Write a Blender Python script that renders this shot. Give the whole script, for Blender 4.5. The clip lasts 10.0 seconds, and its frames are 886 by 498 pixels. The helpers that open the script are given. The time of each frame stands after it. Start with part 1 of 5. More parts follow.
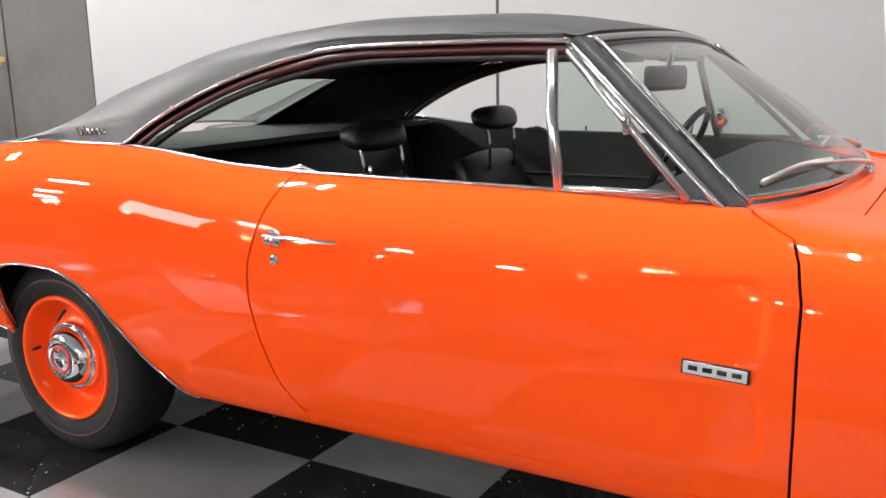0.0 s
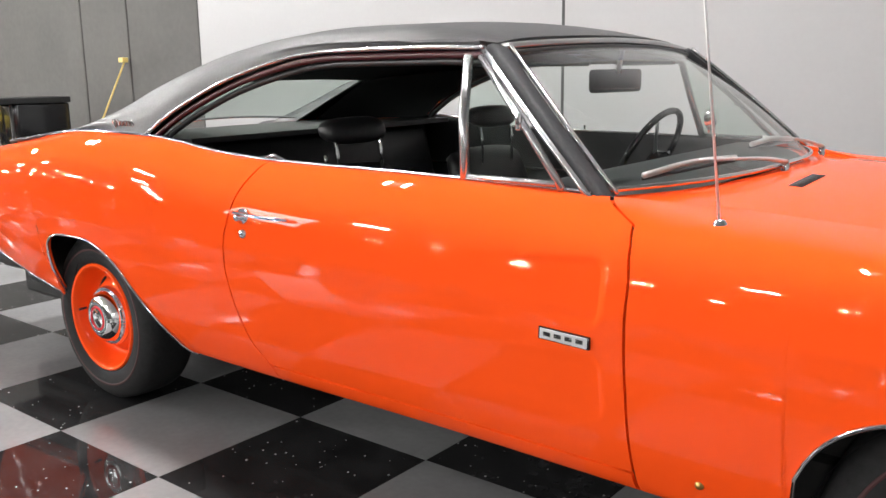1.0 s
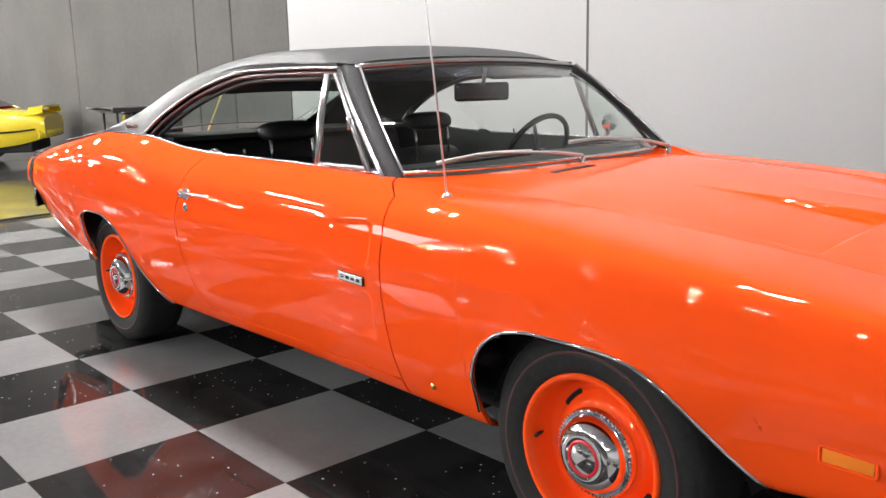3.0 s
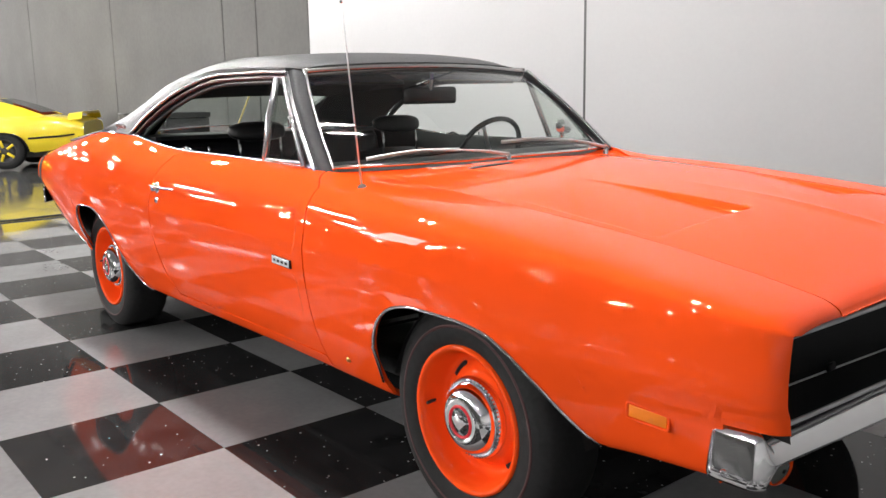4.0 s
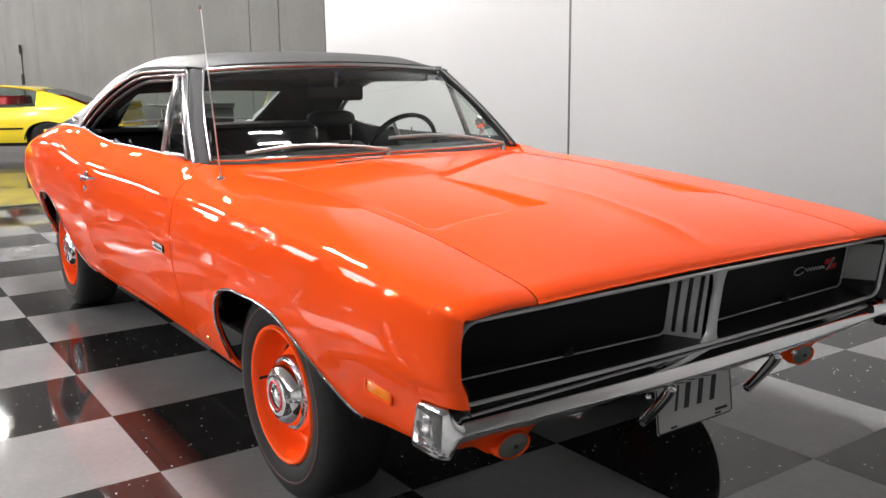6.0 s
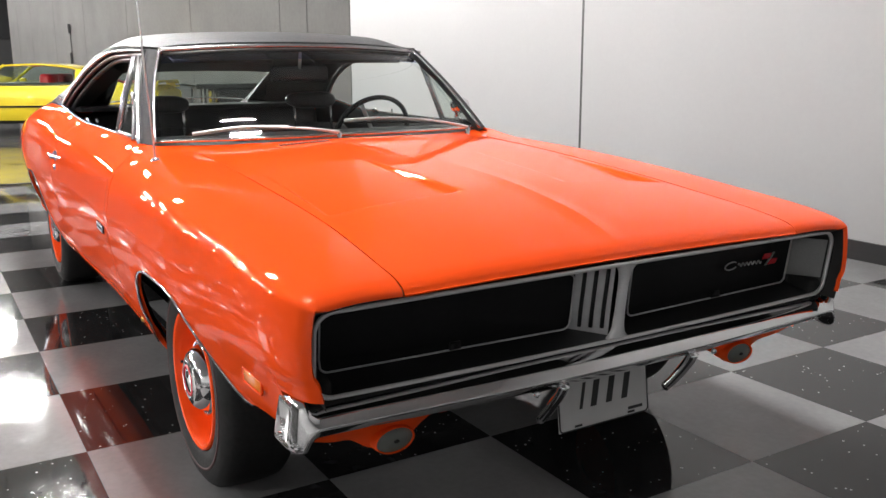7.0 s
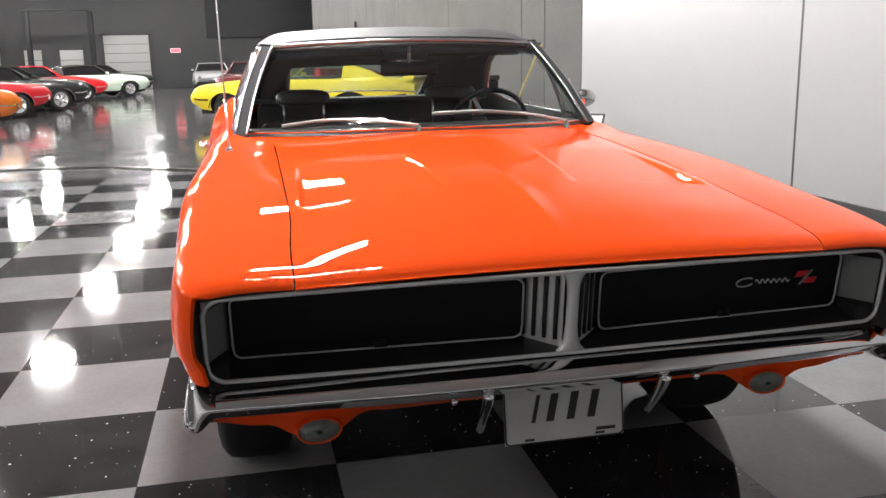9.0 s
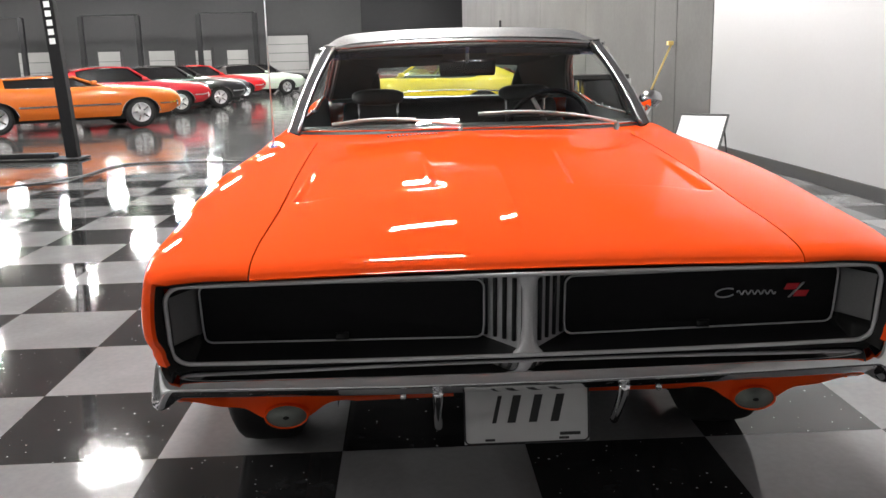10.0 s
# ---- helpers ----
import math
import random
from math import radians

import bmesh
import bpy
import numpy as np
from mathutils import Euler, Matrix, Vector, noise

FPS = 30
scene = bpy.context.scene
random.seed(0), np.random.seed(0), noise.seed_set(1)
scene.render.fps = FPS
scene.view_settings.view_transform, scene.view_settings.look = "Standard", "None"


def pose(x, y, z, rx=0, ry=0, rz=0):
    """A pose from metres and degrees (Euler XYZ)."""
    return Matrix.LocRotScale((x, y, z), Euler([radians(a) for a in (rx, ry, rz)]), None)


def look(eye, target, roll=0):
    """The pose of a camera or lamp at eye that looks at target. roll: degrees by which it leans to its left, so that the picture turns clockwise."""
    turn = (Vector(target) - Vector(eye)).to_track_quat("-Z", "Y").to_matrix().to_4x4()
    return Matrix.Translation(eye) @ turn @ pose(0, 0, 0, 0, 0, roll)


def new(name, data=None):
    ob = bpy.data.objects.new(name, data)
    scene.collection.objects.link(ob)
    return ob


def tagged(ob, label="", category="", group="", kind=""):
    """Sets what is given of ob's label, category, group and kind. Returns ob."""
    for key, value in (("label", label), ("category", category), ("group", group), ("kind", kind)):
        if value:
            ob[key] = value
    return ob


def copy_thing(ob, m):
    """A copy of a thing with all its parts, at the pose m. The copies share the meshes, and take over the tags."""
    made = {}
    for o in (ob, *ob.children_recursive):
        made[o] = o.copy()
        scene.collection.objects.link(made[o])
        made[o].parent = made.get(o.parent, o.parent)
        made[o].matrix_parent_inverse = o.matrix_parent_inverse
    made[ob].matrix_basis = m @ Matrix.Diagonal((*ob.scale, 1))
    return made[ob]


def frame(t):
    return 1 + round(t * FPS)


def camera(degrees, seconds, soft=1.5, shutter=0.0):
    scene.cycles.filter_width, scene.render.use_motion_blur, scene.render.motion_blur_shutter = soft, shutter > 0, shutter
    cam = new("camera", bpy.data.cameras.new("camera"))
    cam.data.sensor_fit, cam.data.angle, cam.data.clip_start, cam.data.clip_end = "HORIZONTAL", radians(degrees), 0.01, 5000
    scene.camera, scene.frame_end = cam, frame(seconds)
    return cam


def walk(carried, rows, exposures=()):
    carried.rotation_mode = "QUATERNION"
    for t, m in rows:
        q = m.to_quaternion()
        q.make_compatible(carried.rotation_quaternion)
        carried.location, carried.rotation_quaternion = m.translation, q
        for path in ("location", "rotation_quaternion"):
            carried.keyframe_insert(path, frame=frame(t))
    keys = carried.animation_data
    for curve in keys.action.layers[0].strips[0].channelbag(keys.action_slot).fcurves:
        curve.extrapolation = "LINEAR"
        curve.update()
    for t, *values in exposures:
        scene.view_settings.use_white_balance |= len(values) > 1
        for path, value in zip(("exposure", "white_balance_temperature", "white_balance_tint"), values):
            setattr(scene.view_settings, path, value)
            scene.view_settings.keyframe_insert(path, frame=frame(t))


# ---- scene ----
cam = camera(54.1, 10.0)
PATH = [
    (0, (0.968, -2.582, 1.272), (-0.014, -0.89, 0.86), -1.0),
    (0.5, (1.264, -2.571, 1.272), (0.138, -0.969, 0.863), -0.9),
    (1, (1.568, -2.545, 1.272), (0.346, -1.015, 0.865), -0.8),
    (1.5, (1.87, -2.54, 1.277), (0.582, -1.066, 0.869), -0.9),
    (2, (2.187, -2.522, 1.273), (0.852, -1.087, 0.875), -1.1),
    (2.5, (2.486, -2.504, 1.275), (1.076, -1.139, 0.89), -1.1),
    (2.7, (2.597, -2.496, 1.281), (1.166, -1.153, 0.895), -1.2),
    (4, (3.233, -2.33, 1.245), (1.704, -1.092, 0.886), -1.0),
    (4.5, (3.418, -2.279, 1.256), (1.866, -1.071, 0.891), -1.2),
    (5, (3.596, -2.189, 1.261), (2.012, -1.025, 0.894), -1.1),
    (5.5, (3.729, -2.058, 1.272), (2.112, -0.942, 0.899), -1.1),
    (6, (3.833, -1.862, 1.266), (2.218, -0.744, 0.889), -0.7),
    (6.2, (3.864, -1.774, 1.268), (2.246, -0.663, 0.885), -0.6),
    (7.5, (4.077, -1.314, 1.261), (2.348, -0.405, 0.834), -0.4),
    (8, (4.152, -1.113, 1.26), (2.356, -0.342, 0.832), -0.9),
    (8.5, (4.213, -0.907, 1.26), (2.353, -0.311, 0.831), -1.2),
    (9, (4.265, -0.697, 1.262), (2.357, -0.279, 0.834), -1.2),
    (9.5, (4.321, -0.471, 1.26), (2.38, -0.243, 0.837), -1.3),
    (10, (4.363, -0.247, 1.261), (2.41, -0.173, 0.837), -1.4),
]
walk(cam, [(t, look(eye, target, roll)) for t, eye, target, roll in PATH])

# ---------------------------------------------------------------- world and lights
world = bpy.data.worlds.new("World")
scene.world = world
world.use_nodes = True
world.node_tree.nodes["Background"].inputs[0].default_value = (0.5, 0.5, 0.52, 1)
world.node_tree.nodes["Background"].inputs[1].default_value = 0.05
LAMP_POWER = 1330.0
scene.view_settings.exposure = 0.0


# ---------------------------------------------------------------- materials
def material(name, color, rough=0.5, metal=0.0, coat=0.0, coat_rough=0.03, grain=0.0, grain_scale=60.0,
             stain=0.0, stain_scale=2.0, bump=0.0, bump_scale=200.0, emit=0.0, spec=0.5, island=0.0, rough_var=0.0):
    m = bpy.data.materials.new(name)
    m.use_nodes = True
    nt = m.node_tree
    b = nt.nodes["Principled BSDF"]
    b.inputs["Base Color"].default_value = (*color, 1)
    b.inputs["Roughness"].default_value = rough
    b.inputs["Metallic"].default_value = metal
    b.inputs["Specular IOR Level"].default_value = spec
    b.inputs["Coat Weight"].default_value = coat
    b.inputs["Coat Roughness"].default_value = coat_rough
    if emit:
        b.inputs["Emission Color"].default_value = (*color, 1)
        b.inputs["Emission Strength"].default_value = emit
    L = nt.links.new
    N = nt.nodes.new
    co = N("ShaderNodeTexCoord")
    src = co.outputs["Object"]

    def tex(scale, detail=4.0):
        t = N("ShaderNodeTexNoise")
        t.inputs["Scale"].default_value = scale
        t.inputs["Detail"].default_value = detail
        L(src, t.inputs["Vector"])
        return t.outputs["Fac"]

    def ramp(sock, lo, hi):
        r = N("ShaderNodeMapRange")
        r.inputs["From Min"].default_value, r.inputs["From Max"].default_value = 0.3, 0.7
        r.inputs["To Min"].default_value, r.inputs["To Max"].default_value = lo, hi
        L(sock, r.inputs["Value"])
        return r.outputs["Result"]

    col = None
    for amount, scale in ((grain, grain_scale), (stain, stain_scale)):
        if amount:
            f = ramp(tex(scale), 1 - amount, 1 + amount)
            mul = N("ShaderNodeVectorMath")
            mul.operation = "SCALE"
            if col is None:
                mul.inputs[0].default_value = color
            else:
                L(col, mul.inputs[0])
            L(f, mul.inputs["Scale"])
            col = mul.outputs["Vector"]
    if island:
        info = N("ShaderNodeObjectInfo")
        f = N("ShaderNodeMapRange")
        f.inputs["To Min"].default_value, f.inputs["To Max"].default_value = 1 - island, 1 + island
        L(info.outputs["Random"], f.inputs["Value"])
        mul = N("ShaderNodeVectorMath")
        mul.operation = "SCALE"
        if col is None:
            mul.inputs[0].default_value = color
        else:
            L(col, mul.inputs[0])
        L(f.outputs["Result"], mul.inputs["Scale"])
        col = mul.outputs["Vector"]
    if col is not None:
        L(col, b.inputs["Base Color"])
    if rough_var:
        L(ramp(tex(stain_scale * 3), max(0.0, rough - rough_var), rough + rough_var), b.inputs["Roughness"])
    if bump:
        bp = N("ShaderNodeBump")
        bp.inputs["Strength"].default_value = bump
        bp.inputs["Distance"].default_value = 0.002
        L(tex(bump_scale, 3.0), bp.inputs["Height"])
        L(bp.outputs["Normal"], b.inputs["Normal"])
    return m


def glass(name, tint, gloss=1.0):
    m = bpy.data.materials.new(name)
    m.use_nodes = True
    nt = m.node_tree
    nt.nodes.clear()
    N = nt.nodes.new
    out, mix, tr, gl, fr, pw, mr = (N("ShaderNodeOutputMaterial"), N("ShaderNodeMixShader"), N("ShaderNodeBsdfTransparent"),
                                    N("ShaderNodeBsdfGlossy"), N("ShaderNodeLayerWeight"), N("ShaderNodeMath"), N("ShaderNodeMapRange"))
    tr.inputs["Color"].default_value = (*tint, 1)
    gl.inputs["Roughness"].default_value = 0.01
    gl.inputs["Color"].default_value = (gloss, gloss, gloss, 1)
    fr.inputs["Blend"].default_value = 0.5
    pw.operation = "POWER"
    pw.inputs[1].default_value = 4.5
    mr.inputs["To Min"].default_value = 0.05
    L = nt.links.new
    L(fr.outputs["Facing"], pw.inputs[0])
    L(pw.outputs[0], mr.inputs["Value"])
    L(mr.outputs["Result"], mix.inputs[0])
    L(tr.outputs[0], mix.inputs[1])
    L(gl.outputs[0], mix.inputs[2])
    L(mix.outputs[0], out.inputs[0])
    return m


ORANGE = material("orange_paint", (0.93, 0.085, 0.011), rough=0.6, coat=0.68, coat_rough=0.004, spec=0.0,
                  bump=0.004, bump_scale=45)
CHROME = material("chrome", (0.82, 0.82, 0.83), rough=0.06, metal=1.0, stain=0.04, stain_scale=8, rough_var=0.02)
BRUSHED = material("dull_silver", (0.55, 0.55, 0.56), rough=0.35, metal=0.9, grain=0.06, grain_scale=300)
GREYARG = material("argent_grey", (0.014, 0.014, 0.015), rough=0.45, metal=0.2, grain=0.05, grain_scale=200)
ALU = material("bright_aluminium", (0.70, 0.70, 0.71), rough=0.42, metal=0.55, grain=0.04, grain_scale=200)
FINGREY = material("satin_grey", (0.56, 0.56, 0.57), rough=0.35, metal=0.4, grain=0.04)
WELL_LIT = material("well_argent_lit", (0.26, 0.26, 0.265), rough=0.45, metal=0.3, grain=0.05, grain_scale=200)
SURROUND = material("silver_surround", (0.60, 0.60, 0.61), rough=0.3, metal=0.3, grain=0.04, grain_scale=200)
STAINLESS = material("stainless_trim", (0.50, 0.50, 0.51), rough=0.20, metal=0.9, stain=0.05, stain_scale=12)
PILLAR = material("grey_pillar_vinyl", (0.045, 0.046, 0.05), rough=0.6, spec=0.25, grain=0.12, grain_scale=120)
VINYL = material("black_vinyl_roof", (0.033, 0.033, 0.036), rough=0.5, grain=0.15, grain_scale=120, bump=0.5, bump_scale=420)
TRIMBLACK = material("black_trim", (0.02, 0.02, 0.021), rough=0.4)
SEATBLACK = material("black_seat_vinyl", (0.010, 0.010, 0.011), rough=0.42, grain=0.2, grain_scale=80, bump=0.3, bump_scale=250)
CARPET = material("black_carpet", (0.012, 0.012, 0.012), rough=0.95, grain=0.3, grain_scale=300)
HEADLINER = material("black_headliner", (0.012, 0.012, 0.013), rough=0.8, grain=0.2, grain_scale=150)
DASH = material("dash_black", (0.022, 0.024, 0.025), rough=0.5, grain=0.1, grain_scale=150)
GRILLE = material("grille_black", (0.006, 0.006, 0.0065), rough=0.5, spec=0.2, grain=0.1)
GLOSSBLACK = material("gloss_black", (0.01, 0.01, 0.011), rough=0.15)
STRIPE = material("flat_black_stripe", (0.012, 0.012, 0.013), rough=0.85, spec=0.15)
# Underbody black, also used for the shade coloured into gaps at the nose.
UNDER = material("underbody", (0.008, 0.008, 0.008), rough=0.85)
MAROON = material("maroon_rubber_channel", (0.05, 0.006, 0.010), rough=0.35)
RUBBER = material("tyre_rubber", (0.017, 0.017, 0.0175), rough=0.75, spec=0.2, grain=0.15, grain_scale=60, bump=0.3, bump_scale=300)
REDLINE = material("faded_red_line", (0.045, 0.012, 0.013), rough=0.7)
BRASS = material("brass", (0.62, 0.38, 0.12), rough=0.3, metal=0.9)
REDBADGE = material("red_enamel", (0.55, 0.02, 0.03), rough=0.25)
AMBER = material("amber_lens", (0.85, 0.21, 0.01), rough=0.2, coat=0.5)
LENS = material("clear_lens", (0.16, 0.175, 0.16), rough=0.12, metal=0.2, bump=0.6, bump_scale=140)
PLATE = material("plate_white", (0.56, 0.56, 0.56), rough=0.4, stain=0.03, stain_scale=20)
INK = material("plate_black", (0.02, 0.02, 0.02), rough=0.5)
WINDSHIELD = glass("windshield_glass", (0.86, 0.90, 0.88))
TINTED = glass("green_tinted_glass", (0.74, 0.82, 0.78))
BLUETINT = glass("blue_shade_band", (0.42, 0.45, 0.80))
TILE_GREY = material("tile_grey", (0.20, 0.20, 0.205), rough=0.055, spec=0.24, grain=0.05, grain_scale=40, stain=0.10, stain_scale=3,
                     island=0.09, bump=0.014, bump_scale=14, rough_var=0.022)
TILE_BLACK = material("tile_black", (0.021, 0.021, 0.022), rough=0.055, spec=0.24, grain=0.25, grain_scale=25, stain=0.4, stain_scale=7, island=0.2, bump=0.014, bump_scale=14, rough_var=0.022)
JOINT = material("floor_joint", (0.02, 0.02, 0.02), rough=0.8)
CONCRETE_FLOOR = material("sealed_concrete_floor", (0.065, 0.065, 0.065), rough=0.10, spec=0.33, grain=0.08, grain_scale=8, stain=0.15, stain_scale=0.6,
                          bump=0.06, bump_scale=12, rough_var=0.05)
WHITEWALL = material("white_painted_wall", (0.315, 0.315, 0.32), rough=0.4, grain=0.012, grain_scale=30, stain=0.02, stain_scale=0.7)
CONCRETE = material("cast_concrete_wall", (0.090, 0.087, 0.084), rough=0.85, grain=0.06, grain_scale=14, stain=0.14, stain_scale=0.8, bump=0.3, bump_scale=60)
DARKWALL = material("grey_far_wall", (0.0135, 0.0135, 0.0145), rough=0.8, grain=0.05, grain_scale=5, stain=0.1, stain_scale=0.3)
CEILING = material("ceiling_deck", (0.38, 0.38, 0.38), rough=0.8, grain=0.05, grain_scale=3)
WHITEDOOR = material("white_roller_door", (0.17, 0.17, 0.165), rough=0.5, stain=0.05, stain_scale=1)
LAMPGLOW = material("lamp_tube", (1.0, 0.98, 0.95), rough=0.5, emit=LAMP_POWER)
LAMPBODY = material("lamp_body", (0.7, 0.7, 0.7), rough=0.5)
DARKSTEEL = material("dark_lift_paint", (0.008, 0.008, 0.009), rough=0.7, spec=0.2, grain=0.1, grain_scale=20)
BLACKMETAL = material("black_steel", (0.015, 0.015, 0.016), rough=0.45, grain=0.1, grain_scale=40)
SIGNWHITE = material("sign_white", (0.85, 0.85, 0.86), rough=0.3)
YELLOWSTICK = material("yellow_stick", (0.75, 0.55, 0.18), rough=0.5)
CABLE = material("black_cable", (0.012, 0.012, 0.012), rough=0.6)


def paint(name, color):
    return material(name, color, rough=0.3, coat=1.0, coat_rough=0.02, spec=0.3)


# white flecks in the black tiles
def flecks(m, base):
    nt = m.node_tree
    N, L = nt.nodes.new, nt.links.new
    b = nt.nodes["Principled BSDF"]
    co = N("ShaderNodeNewGeometry")
    v = N("ShaderNodeTexVoronoi")
    v.inputs["Scale"].default_value = 34
    L(co.outputs["Position"], v.inputs["Vector"])
    gate = N("ShaderNodeMath")
    gate.operation = "LESS_THAN"
    L(v.outputs["Distance"], gate.inputs[0])
    pick = N("ShaderNodeSeparateColor")
    L(v.outputs["Color"], pick.inputs[0])
    size = N("ShaderNodeMapRange")
    size.inputs["To Min"].default_value, size.inputs["To Max"].default_value = 0.02, 0.145
    L(pick.outputs[1], size.inputs["Value"])
    L(size.outputs["Result"], gate.inputs[1])
    some = N("ShaderNodeMath")
    some.operation = "GREATER_THAN"
    some.inputs[1].default_value = 0.28
    L(pick.outputs[0], some.inputs[0])
    both = N("ShaderNodeMath")
    both.operation = "MULTIPLY"
    L(gate.outputs[0], both.inputs[0])
    L(some.outputs[0], both.inputs[1])
    mix = N("ShaderNodeMix")
    mix.data_type = "RGBA"
    old = b.inputs["Base Color"].links[0].from_socket
    L(both.outputs[0], mix.inputs["Factor"])
    L(old, mix.inputs["A"])
    mix.inputs["B"].default_value = (0.5, 0.5, 0.5, 1)
    L(mix.outputs["Result"], b.inputs["Base Color"])


flecks(TILE_BLACK, 0.014)


# ---------------------------------------------------------------- mesh helpers
def thing(name, label, category, group="", kind="", at=(0, 0, 0)):
    e = new(name)
    e.location = at
    e.empty_display_size = 0.1
    return tagged(e, label, category, group, kind)


def finish(bm, mat, smooth=True, name="mesh"):
    me = bpy.data.meshes.new(name)
    bmesh.ops.recalc_face_normals(bm, faces=bm.faces)
    bm.to_mesh(me)
    bm.free()
    for m in (mat if isinstance(mat, (list, tuple)) else [mat]):
        me.materials.append(m)
    if smooth:
        me.polygons.foreach_set("use_smooth", [True] * len(me.polygons))
    return me


def part(name, bm, mat, parent=None, label="", smooth=True, at=None, thick=0.0):
    ob = new(name, finish(bm, mat, smooth, name))
    if parent is not None:
        ob.parent = parent
        ob.location = -parent.matrix_basis.translation if at is None and parent.parent is None else (0, 0, 0)
    if at is not None:
        ob.location = at
    if thick:
        bm2 = bmesh.new()
        bm2.from_mesh(ob.data)
        for e in bm2.edges:
            if e.is_boundary:
                e.smooth = False
        bm2.to_mesh(ob.data)
        bm2.free()
        mod = ob.modifiers.new("thickness", "SOLIDIFY")
        mod.thickness, mod.offset = thick, -1.0
    if label:
        tagged(ob, label)
    return ob


def sharp(ob, deg=35):
    """Keep edges steeper than deg crisp."""
    me = ob.data
    bm = bmesh.new()
    bm.from_mesh(me)
    for e in bm.edges:
        if len(e.link_faces) == 2 and e.calc_face_angle(0) > radians(deg):
            e.smooth = False
    bm.to_mesh(me)
    bm.free()
    return ob


def curve(*pts):
    """A smooth function through (x, value) pairs, monotone between them."""
    xs = np.array([p[0] for p in pts], float)
    ys = np.array([p[1] for p in pts], float)
    h, d = np.diff(xs), np.diff(ys) / np.diff(xs)
    m = np.zeros(len(xs))
    m[0], m[-1] = d[0], d[-1]
    for i in range(1, len(xs) - 1):
        if d[i - 1] * d[i] > 0:
            w1, w2 = 2 * h[i] + h[i - 1], h[i] + 2 * h[i - 1]
            m[i] = (w1 + w2) / (w1 / d[i - 1] + w2 / d[i])

    def f(x):
        x = min(max(x, xs[0]), xs[-1])
        i = min(max(int(np.searchsorted(xs, x)) - 1, 0), len(xs) - 2)
        t = (x - xs[i]) / h[i]
        return float(ys[i] * (1 + 2 * t) * (1 - t) ** 2 + h[i] * m[i] * t * (1 - t) ** 2
                     + ys[i + 1] * t * t * (3 - 2 * t) + h[i] * m[i + 1] * t * t * (t - 1))
    return f


def line(*pts):
    xs, ys = [p[0] for p in pts], [p[1] for p in pts]
    return lambda x: float(np.interp(x, xs, ys))


def rom(pts, s):
    """A point on the Catmull-Rom curve through 2D points at parameter s in 0..n-1."""
    n = len(pts)
    i = min(max(int(s), 0), n - 2)
    t = s - i
    p1, p2 = pts[i], pts[i + 1]
    p0 = pts[i - 1] if i > 0 else tuple(2 * a - b for a, b in zip(p1, p2))
    p3 = pts[i + 2] if i + 2 < n else tuple(2 * b - a for a, b in zip(p1, p2))
    return tuple(0.5 * (2 * b + (c - a) * t + (2 * a - 5 * b + 4 * c - d) * t * t + (3 * b - a - 3 * c + d) * t ** 3)
                 for a, b, c, d in zip(p0, p1, p2, p3))


def bspl(pts, s):
    """The same on a cubic B-spline, which is smoother and passes near the points."""
    n = len(pts)
    i = min(max(int(s), 0), n - 2)
    t = s - i
    p1, p2 = pts[i], pts[i + 1]
    p0 = pts[i - 1] if i > 0 else tuple(2 * a - b for a, b in zip(p1, p2))
    p3 = pts[i + 2] if i + 2 < n else tuple(2 * b - a for a, b in zip(p1, p2))
    k = ((1 - t) ** 3 / 6, (3 * t ** 3 - 6 * t * t + 4) / 6, (-3 * t ** 3 + 3 * t * t + 3 * t + 1) / 6, t ** 3 / 6)
    return tuple(k[0] * a + k[1] * b + k[2] * c + k[3] * d for a, b, c, d in zip(p0, p1, p2, p3))


def soft(f, r, lo=-2.86, hi=2.389):
    """f averaged over a window r that closes towards both ends."""
    xs = np.linspace(lo, hi, 1600)
    fine = np.array([f(x) for x in xs])
    out = []
    for x in xs:
        q = min(r, 0.5 * (hi - x), 0.5 * (x - lo))
        o = np.linspace(-q, q, 21)
        w = 1.0001 - (o / max(q, 1e-6)) ** 2
        out.append(float(np.sum(np.interp(x + o, xs, fine) * w) / np.sum(w)))
    out = np.array(out)
    return lambda x: float(np.interp(x, xs, out))


def sheet(fn, us, vs, bm=None, close_u=False):
    """A grid of quads through fn(u, v)."""
    bm = bm or bmesh.new()
    rows = [[bm.verts.new(fn(u, v)) for v in vs] for u in us]
    pairs = list(zip(rows, rows[1:])) + ([(rows[-1], rows[0])] if close_u else [])
    for a, b in pairs:
        for j in range(len(vs) - 1):
            bm.faces.new((a[j], b[j], b[j + 1], a[j + 1]))
    return bm


def steps(a, b, n):
    return [a + (b - a) * i / n for i in range(n + 1)]


def box(x0, x1, y0, y1, z0, z1, bevel=0.0, bm=None, seg=2):
    bm2 = bmesh.new()
    bmesh.ops.create_cube(bm2, size=1)
    for v in bm2.verts:
        v.co = ((x0 + x1) / 2 + v.co.x * (x1 - x0), (y0 + y1) / 2 + v.co.y * (y1 - y0), (z0 + z1) / 2 + v.co.z * (z1 - z0))
    if bevel:
        bmesh.ops.bevel(bm2, geom=bm2.edges[:], offset=bevel, segments=seg, affect="EDGES", profile=0.5)
    if bm is None:
        return bm2
    me = bpy.data.meshes.new("tmp")
    bm2.to_mesh(me)
    bm2.free()
    bm.from_mesh(me)
    bpy.data.meshes.remove(me)
    return bm


def fair(a, b, x):
    """A smooth step from 0 at a to 1 at b."""
    k = min(1.0, max(0.0, (x - a) / (b - a)))
    return k * k * (3 - 2 * k)


def moved(bm, m):
    bmesh.ops.transform(bm, matrix=m, verts=bm.verts)
    return bm


